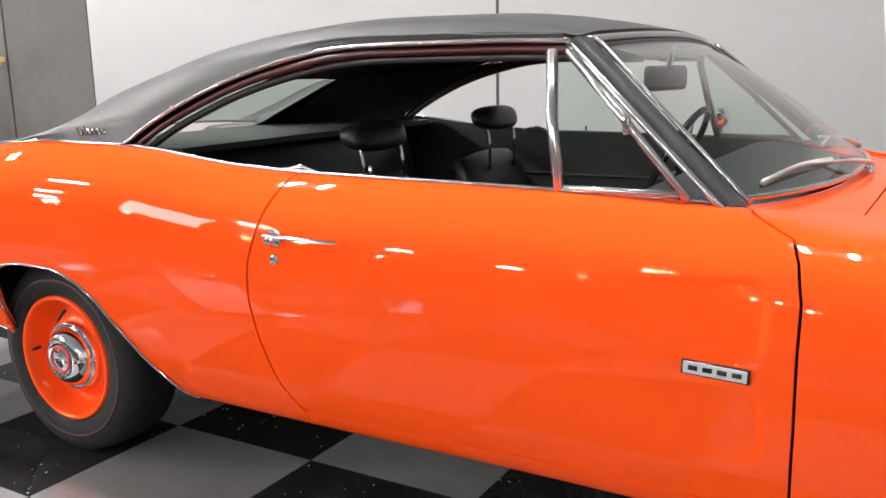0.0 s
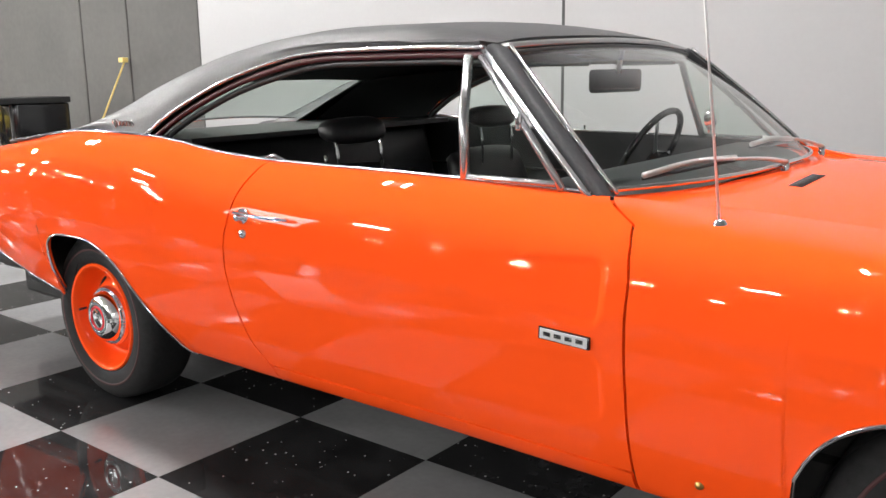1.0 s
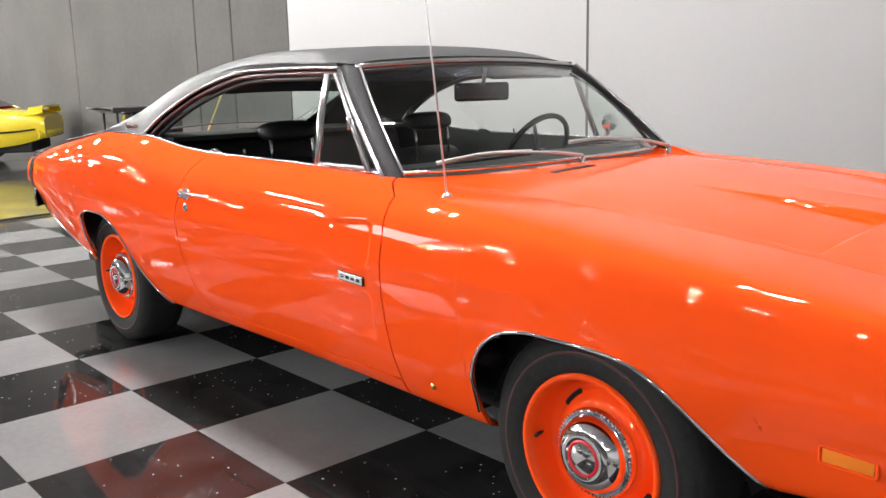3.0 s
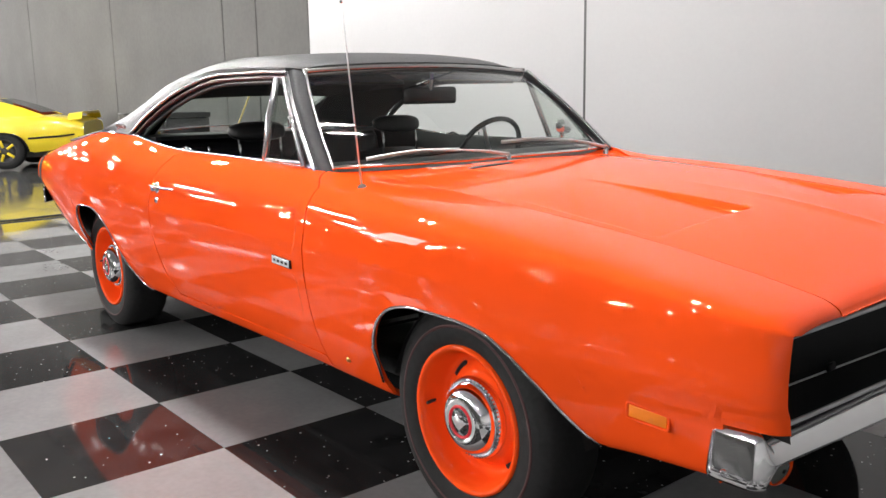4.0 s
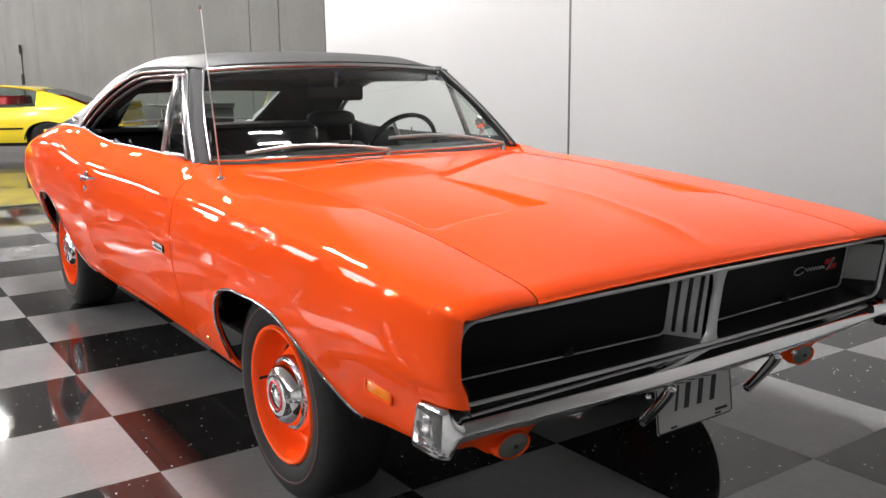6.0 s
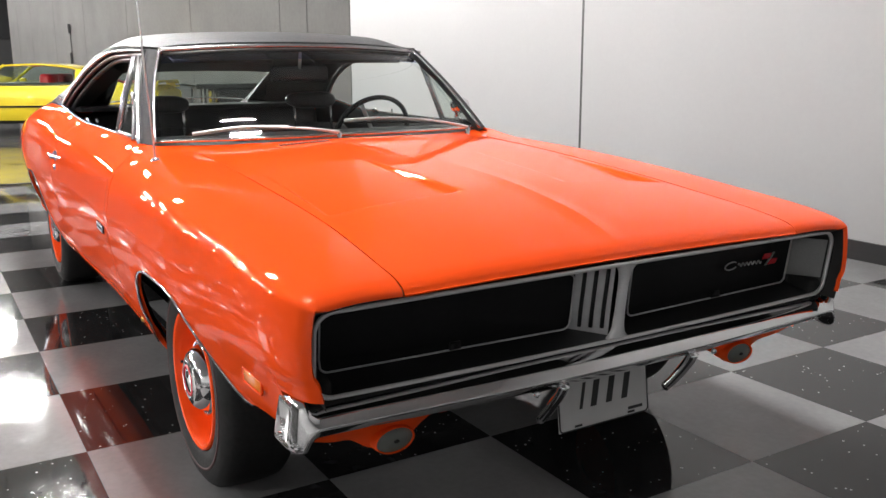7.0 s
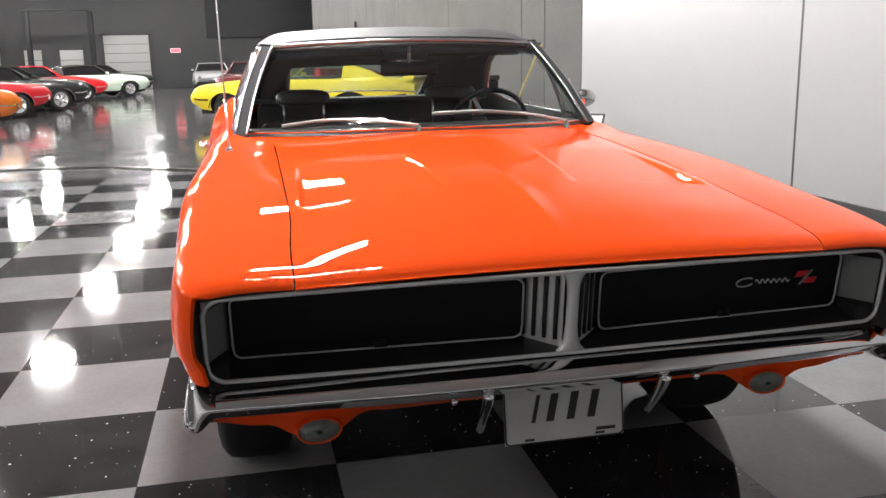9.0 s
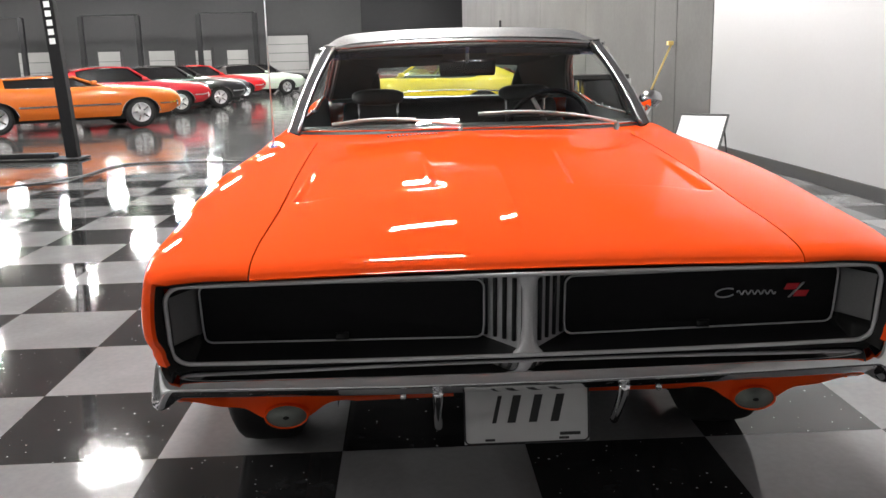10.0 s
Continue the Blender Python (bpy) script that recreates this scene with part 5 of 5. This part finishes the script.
        part("rear_pillar", bm, top, c, thick=0.02, at=(0, 0, 0))
        part("window_trim", tube([(g0 - 0.05, sg * 0.805, zb + 0.01), (g2 - 0.1, sg * 0.805, zb + 0.012)], 0.010, 5), CHROME, c, at=(0, 0, 0))
        part("wing_mirror", box(g0 - 0.30, g0 - 0.18, min(sg * 0.86, sg * 0.98), max(sg * 0.86, sg * 0.98), zb + 0.04, zb + 0.13, 0.03), m, c, at=(0, 0, 0))
        # trim along the flank
        for xa, xb in ((r + 0.15, xr - 0.42), (xr + 0.42, xf - 0.42), (xf + 0.42, f - 0.08)):
            bm = sheet(lambda x, v: Vector((x, sg * (w_(x) + 0.004), zl(x) + (0.37 + 0.055 * v) * (zt(x) - zl(x)))), steps(xa, xb, 16), [0, 1])
            part("side_stripe", bm, stripe or BRUSHED, c, at=(0, 0, 0))
    part("windshield", sheet(lambda u, v: Vector((g0 + (g1 - g0) * v + 0.10 * (1 - u * u) * (1 - v), u * (0.78 - 0.16 * v), zb + (zr_ - 0.03 - zb) * v)), steps(-1, 1, 10), steps(0, 1, 5)), TINTED if seats else GLOSSBLACK, c, "windshield glass", at=(0, 0, 0))
    part("rear_window", sheet(lambda u, v: Vector((g3 + 0.10 + (g2 - g3 - 0.45) * v, u * 0.50, cab(g3 + 0.10 + (g2 - g3 - 0.45) * v) + 0.022)), steps(-1, 1, 8), steps(0, 1, 6)), GLOSSBLACK, c, "rear window glass", at=(0, 0, 0))
    part("roof", sheet(lambda x, v: Vector((x, v * 0.66, cab(x) + 0.004 + 0.02 * (1 - v * v))), steps(g2 - 0.35, g1 + 0.04, 16), steps(-1, 1, 12)), top, c, thick=0.03, at=(0, 0, 0))
    if seats:
        for y in (-0.36, 0.36):
            part("front_seat", box(-0.62, -0.42, y - 0.24, y + 0.24, 0.55, 1.12, 0.06, seg=3), seats, c, at=(0, 0, 0))
        part("rear_seat", box(-1.35, -1.1, -0.62, 0.62, 0.55, 1.06, 0.06, seg=3), seats, c, at=(0, 0, 0))
        part("headliner", sheet(lambda x, v: Vector((x, v * 0.64, cab(x) - 0.034 + 0.02 * (1 - v * v))), steps(g2 - 0.34, g1 + 0.02, 12), steps(-1, 1, 8)), seats, c, "red headliner", at=(0, 0, 0))
        for sg in (-1, 1):
            part("inner_pillar_trim", sheet(lambda x, v: Vector((x, sg * (0.775 - 0.17 * v), zb + max(0.004, (min(cab(x), zr_ - 0.02) - 0.035 - zb)) * v)), steps(g3 + 0.1, g2 - 0.29, 8), steps(0, 1, 4)), seats, c, "red pillar trim", at=(0, 0, 0))
        part("cabin_lining", box(-1.25, 0.62, -0.70, 0.70, 0.5, 0.962, 0.02), TRIMBLACK, c, smooth=False, at=(0, 0, 0))
    for x, n in ((f, "front_bumper"), (r, "rear_bumper")):
        s_ = 1 if x > 0 else -1
        part(n, sheet(lambda y, v: Vector((x + s_ * (0.05 - 0.14 * (abs(y) / 0.84) ** 4 + 0.02 * math.sin(math.pi * v)), y, 0.44 + 0.13 * v)), steps(-0.86, 0.86, 16), steps(0, 1, 5)), nose or CHROME, c, thick=0.02, at=(0, 0, 0))
    for sg in (-1, 1):
        part("headlamp", moved(lathe([(0, 0.02), (0.06, 0.015), (0.085, 0.0)], 16), Matrix.Translation((f + 0.005, sg * 0.58, 0.62)) @ Matrix.Rotation(radians(-90), 4, "Z")), LENS, c, at=(0, 0, 0))
    if spoiler:
        part("spoiler", sheet(lambda u, v: Vector((r + 0.02 + 0.24 * v, u * 0.80, zt(r + 0.25) + 0.10 - 0.03 * v - 0.12 * max(0, abs(u) - 0.86) / 0.14)), steps(-1, 1, 20), steps(0, 1, 4)), m, c, thick=0.03, at=(0, 0, 0))
    for xc in (xf, xr):
        for sg in (-1, 1):
            lip = [(xc + 0.415 * math.cos(a), sg * (w_(xc) - 0.012), 0.31 + 0.352 * math.sin(a)) for a in steps(0.05, math.pi - 0.05, 18)]
            part("arch_moulding", tube(lip, 0.012, 5, up=(0, 1, 0)), stripe or CHROME, c, "thin wheel arch moulding", at=(0, 0, 0))
            t_ = part("wheel", lathe([(0.18, -0.08), (0.21, -0.10), (0.29, -0.10), (0.325, -0.07), (0.33, 0.0), (0.325, 0.07), (0.29, 0.10), (0.21, 0.10), (0.19, 0.07)], 32), RUBBER, c, "black tyre", at=(xc, sg * 0.80, 0.33))
            if sg < 0:
                t_.rotation_euler = (0, 0, math.pi)
            part("rim", lathe([(0.21, 0.095), (0.20, 0.104), (0.185, 0.08), (0.15, 0.05), (0.10, 0.05), (0.07, 0.09), (0, 0.095)], 32), TRIMBLACK if rim else BRUSHED, t_, at=(0, 0, 0))
            for q in range(5):
                a = 2 * math.pi * q / 5
                part("spoke", tube([(0.06 * math.cos(a), 0.085, 0.06 * math.sin(a)), (0.19 * math.cos(a), 0.088, 0.19 * math.sin(a))], 0.026, 6), rim or CHROME, t_, at=(0, 0, 0))
    return c


YEL = (0.70, 0.54, 0.025)
REDSEAT = material("red_vinyl", (0.50, 0.01, 0.02), rough=0.4, grain=0.1)
h = math.atan2(-0.87, -0.50)
coupe("bright yellow fastback coupe with black side stripe and red seats", YEL, (-14.95, 0.60, 0), h, nose=paint("yellow_bumper", YEL), stripe=GLOSSBLACK, spoiler=True, seats=REDSEAT, rim=paint("yellow_rim", YEL))
ROW = math.atan2(0.83, -0.55)
G = "parked row of cars"


def parked(label, color, px, py, **kw):
    """Place a car by the point under its front bumper's near corner."""
    d = Vector((math.cos(ROW), math.sin(ROW), 0))
    n = Vector((d.y, -d.x, 0))
    p = Vector((px, py, 0)) - d * 2.40 - n * 0.85
    return coupe(label, color, p, ROW, group=G, **kw)


parked("low metallic orange hardtop on chrome wheels", (0.52, 0.12, 0.012), -15.5, -5.25, low=0.17, stripe=CHROME)
parked("dark red coupe with a white nose", (0.42, 0.012, 0.02), -20.7, -5.7, nose=SIGNWHITE)
parked("gloss black hardtop coupe", (0.012, 0.012, 0.013), -23.8, -5.25)
parked("black coupe with red interior parked in the row", (0.015, 0.013, 0.013), -26.9, -5.7)
parked("bright red hardtop coupe", (0.55, 0.012, 0.015), -30.6, -5.7)
parked("pale green and white sedan", (0.50, 0.60, 0.50), -34.5, -4.6, roof_color=(0.05, 0.05, 0.05))
parked("black coupe at the end of the row", (0.014, 0.014, 0.015), -40.0, -4.9)
parked("red pickup-nosed coupe behind the row", (0.45, 0.01, 0.02), -21.0, -11.4)
parked("dark red fastback behind the row", (0.30, 0.01, 0.015), -26.0, -12.2)
coupe("white car facing out before the far wall", (0.30, 0.30, 0.30), (-42.0, -2.34, 0), radians(2), length=4.9)
coupe("dark maroon coupe facing out beyond the yellow car", (0.09, 0.009, 0.012), (-27.4, -0.42, 0), radians(-10))

# ---------------------------------------------------------------- fittings of the far hall
roller_door(-6.8, 2.3, 2.85)
for y, w, h_ in ((-9.6, 1.15, 2.13), (-11.5, 0.85, 2.15), (-13.8, 1.4, 2.18), (-16.7, 1.2, 2.2), (-20.6, 2.1, 2.25), (-25.8, 2.3, 2.25), (-31.0, 2.3, 2.25)):
    roller_door(y, w, h_, rows=4)
EXIT = material("exit_sign_red", (1.0, 0.05, 0.08), rough=0.5, emit=1.2)
sg_ = thing("exit_sign", "small lit red exit sign on the far wall", "sign", at=(FX + 0.06, -4.3, 2.0))
part("housing", box(-0.04, 0.02, -0.26, 0.26, -0.11, 0.11, 0.01), LAMPBODY, sg_, smooth=False, at=(0, 0, 0))
part("sign_face", box(0.021, 0.03, -0.23, 0.23, -0.085, 0.085, 0.004), EXIT, sg_, "lit red face", smooth=False, at=(0, 0, 0))


def lift(x, y):
    d = thing("car_lift", "grey steel two-post car lift with a crossbar", "car lift", "car lifts", at=(x, y, 0))
    for s_ in (-1.5, 1.5):
        part("post", box(-0.12, 0.12, s_ - 0.13, s_ + 0.13, 0, 4.0, 0.02, seg=1), DARKSTEEL, d, smooth=False, at=(0, 0, 0))
        part("foot_plate", box(-0.35, 0.35, s_ - 0.25, s_ + 0.25, 0, 0.03), BLACKMETAL, d, smooth=False, at=(0, 0, 0))
    part("crossbar", box(-0.10, 0.10, -1.5, 1.5, 4.0, 4.07, 0.02, seg=1), DARKSTEEL, d, smooth=False, at=(0, 0, 0))
    return d


l0 = lift(-44.0, -15.9)
for y in (-9.7, -22.0, -28.0):
    copy_thing(l0, Matrix.Translation((-44.0, y, 0)))

CHESTRED = material("red_chest_paint", (0.33, 0.012, 0.016), rough=0.35)
# red tool chests near the far end of the concrete wall
def tool_chest(x, y, h_):
    d = thing("tool_chest", "tall red steel tool chest with drawers", "tool chest", "tool chests", at=(x, y, 0))
    part("cabinet", box(-0.3, 0.3, -0.24, 0.24, 0.12, h_, 0.02, seg=1), CHESTRED, d, smooth=False, at=(0, 0, 0))
    for i in range(5):
        z0 = 0.2 + (h_ - 0.25) * i / 5
        dr = part("drawer", box(0.301, 0.325, -0.21, 0.21, z0, z0 + (h_ - 0.25) / 5 - 0.02, 0.005, seg=1), CHESTRED, d, smooth=False, at=(0, 0, 0))
        part("pull", tube([(0.335, -0.16, z0 + 0.1), (0.335, 0.16, z0 + 0.1)], 0.01, 5), BRUSHED, dr, at=(0, 0, 0))
    for sx in (-0.22, 0.22):
        for sy in (-0.17, 0.17):
            part("castor", moved(lathe([(0, -0.02), (0.06, -0.02), (0.06, 0.02), (0, 0.02)], 12), Matrix.Translation((sx, sy, 0.06))), RUBBER, d, at=(0, 0, 0))
    return d


tool_chest(-28.5, 0.68, 1.70)

# black serving cart by the concrete wall
def cart():
    d = thing("black_cart", "black folding cart with a solid top by the concrete wall", "cart", at=(-9.1, 2.62, 0))
    part("top_tray", box(-0.28, 0.28, -0.50, 0.50, 0.93, 1.0, 0.012), BLACKMETAL, d, smooth=False, at=(0, 0, 0))
    part("drape", box(-0.26, 0.26, -0.18, 0.49, 0.42, 0.93, 0.03, seg=3), GLOSSBLACK, d, "black hanging cover", at=(0, 0, 0))
    part("lower_shelf", box(-0.26, 0.26, -0.49, 0.49, 0.28, 0.32, 0.01), BLACKMETAL, d, smooth=False, at=(0, 0, 0))
    for sx in (-0.24, 0.24):
        for sy in (-0.44, -0.24, 0.46):
            part("leg", tube([(sx, sy, 0.0), (sx, sy * 0.97, 0.94)], 0.018, 8), BLACKMETAL, d, at=(0, 0, 0))
    part("handle", tube(bez([(0.2, -0.50, 0.97), (0.2, -0.66, 1.0), (0.05, -0.70, 1.0), (-0.2, -0.66, 1.0), (-0.2, -0.50, 0.97)], 14), 0.012, 6), BLACKMETAL, d, at=(0, 0, 0))
    return d


cart()
# white notice board on a low stand
nb = thing("notice_board", "white notice board in a black frame on a low stand", "notice board", at=(-5.25, 3.0, 0))
nb.rotation_euler = (0, 0, radians(-41))
nb.scale = (0.9, 0.86, 0.88)
BM = Matrix.Translation((0, 0, 0.42)) @ Matrix.Rotation(radians(-35), 4, "Y")
part("panel", moved(box(-0.006, 0.006, -0.31, 0.31, -0.30, 0.30, 0.002), BM), SIGNWHITE, nb, "plain white board", smooth=False, at=(0, 0, 0))
part("frame", moved(joined(box(-0.014, 0.012, -0.33, 0.33, 0.295, 0.325, 0.003), box(-0.014, 0.012, -0.33, 0.33, -0.325, -0.295, 0.003), box(-0.014, 0.012, 0.305, 0.33, -0.30, 0.30, 0.003), box(-0.014, 0.012, -0.33, -0.305, -0.30, 0.30, 0.003)), BM), BLACKMETAL, nb, "thin black frame", smooth=False, at=(0, 0, 0))
for sy in (-0.28, 0.28):
    part("leg", tube([(-0.12, sy, 0.60), (-0.34, sy, 0.0)], 0.012, 6), BLACKMETAL, nb, at=(0, 0, 0))
    part("leg", tube([(0.16, sy, 0.20), (0.20, sy, 0.0)], 0.012, 6), BLACKMETAL, nb, at=(0, 0, 0))

# yellow pole leaning at the wall
yp = thing("leaning_pole", "pale yellow wooden pole leaning on the concrete wall", "pole", at=(-8.75, 3.12, 0))
part("stick", tube([(0, 0, 0.01), (0.42, 0.48, 1.42)], 0.022, 8, flat=0.5), YELLOWSTICK, yp, at=(0, 0, 0))
part("head", box(0.37, 0.47, 0.42, 0.50, 1.40, 1.46, 0.01), YELLOWSTICK, yp, smooth=False, at=(0, 0, 0))

# wall fittings
wf = thing("wall_conduit", "thin dark conduit with two small boxes on the concrete wall", "conduit", at=(-25.3, 2.99, 0))
part("pipe", tube([(0, 0, 0.3), (0, 0, 2.35)], 0.015, 6), GREYARG, wf, at=(0, 0, 0))
part("switch_box", box(-0.07, 0.07, -0.07, 0.0, 2.25, 2.52, 0.01), BLACKMETAL, wf, smooth=False, at=(0, 0, 0))
part("switch_box", box(-0.07, 0.07, -0.07, 0.0, 1.30, 1.66, 0.01), BLACKMETAL, wf, smooth=False, at=(0, 0, 0))

# dark banner post with plain bars for its letters, and its foot
bp_ = thing("banner_post", "tall dark steel post with white bars on a foot", "post", at=(-8.40, -5.10, 0))
LEAN = Matrix.Translation((0, 0.03, 0)) @ Matrix.Rotation(radians(2.9), 4, "X")
part("post", moved(box(-0.08, 0.08, -0.085, 0.085, 0.02, 4.2, 0.012), LEAN), DARKSTEEL, bp_, smooth=False, at=(0, 0, 0))
part("foot", box(-0.22, 0.30, -1.6, 0.20, 0.0, 0.03, 0.01), DARKSTEEL, bp_, smooth=False, at=(0, 0, 0))
part("foot_ramp", moved(box(-0.10, 0.12, -1.5, -0.2, 0.0, 0.07, 0.02), Matrix.Translation((0.02, 0, 0.028))), DARKSTEEL, bp_, smooth=False, at=(0, 0, 0))
for i in range(7):
    part("letter_bar", moved(box(0.081, 0.084, -0.04, 0.04, 1.62 + 0.125 * i, 1.70 + 0.125 * i), LEAN), SIGNWHITE, bp_, smooth=False, at=(0, 0, 0))

# cable along the edge of the tiles
def cable(pts, r=0.012):
    d = thing("floor_cable", "black rubber cable lying across the grey floor", "cable", "floor cables", at=(pts[0][0], pts[0][1], 0))
    o = Vector((pts[0][0], pts[0][1], 0))
    part("cord", tube([p - o for p in bez([(x, y, r - 0.007) for x, y in pts], 60)], r, 6), CABLE, d, at=(0, 0, 0))


cable([(-4.9, -5.6), (-5.5, -4.55), (-6.16, -4.2), (-7.18, -4.12), (-7.56, -3.8), (-7.5, -2.8), (-7.1, -2.0), (-6.6, -1.2), (-6.47, -0.3), (-6.56, 0.55), (-6.65, 1.5), (-6.8, 2.6)])


# photographer's soft light on a stand
SOFTGLOW = material("soft_light_face", (1.0, 0.98, 0.96), rough=0.6, emit=13.0)
sb = thing("soft_light", "square white photo soft light on a black tripod stand", "studio light", at=(-7.15, -6.90, 0))
aim = look((0, 0, 2.75), (7.5, 6.0, 0.95))
part("diffuser", moved(box(-0.52, 0.52, -0.68, 0.68, -0.012, 0.0, 0.004), aim), SOFTGLOW, sb, "lit white diffuser", smooth=False, at=(0, 0, 0))
hood_bm = sheet(lambda u, v: aim @ Vector(((0.54 - 0.46 * v) * (1 if u in (0, 3, 4) else -1), (0.70 - 0.62 * v) * (1 if u in (0, 1, 4) else -1), 0.002 + 0.32 * v)), [0, 1, 2, 3, 4], steps(0, 1, 3))
part("fabric_hood", hood_bm, BLACKMETAL, sb, "black fabric hood", smooth=False, at=(0, 0, 0), thick=0.004)
part("lamp_head", moved(lathe([(0, 0.16), (0.06, 0.16), (0.07, 0.14), (0.07, 0.0), (0, 0.0)], 20, "z"), aim @ Matrix.Translation((0, 0, 0.32))), BLACKMETAL, sb, at=(0, 0, 0))
base_ = aim @ Vector((0, 0, 0.36))
part("column", tube([base_, (base_.x, base_.y, 1.4), (base_.x, base_.y, 0.25)], 0.018, 8), BLACKMETAL, sb, at=(0, 0, 0))
for a in (20, 140, 260):
    part("leg", tube([(base_.x, base_.y, 0.75), (base_.x + 0.5 * math.cos(radians(a)), base_.y + 0.5 * math.sin(radians(a)), 0.012)], 0.012, 6), BLACKMETAL, sb, at=(0, 0, 0))

# ---------------------------------------------------------------- chequered tiles, one by one
def tile_mesh(mat, name):
    g = 0.0007
    return finish(box(g, T - g, g, T - g, -0.003, 0.001), mat, False, name)


grey_tile, black_tile = tile_mesh(TILE_GREY, "tile_grey"), tile_mesh(TILE_BLACK, "tile_black")
for i in range(COLS):
    for j in range(ROWSN):
        x, y = X0 + i * T, Y0 + j * T
        o = new("tile", black_tile if (i + j) % 2 == 0 else grey_tile)
        o.parent = joints
        o.location = (x, y, 0)
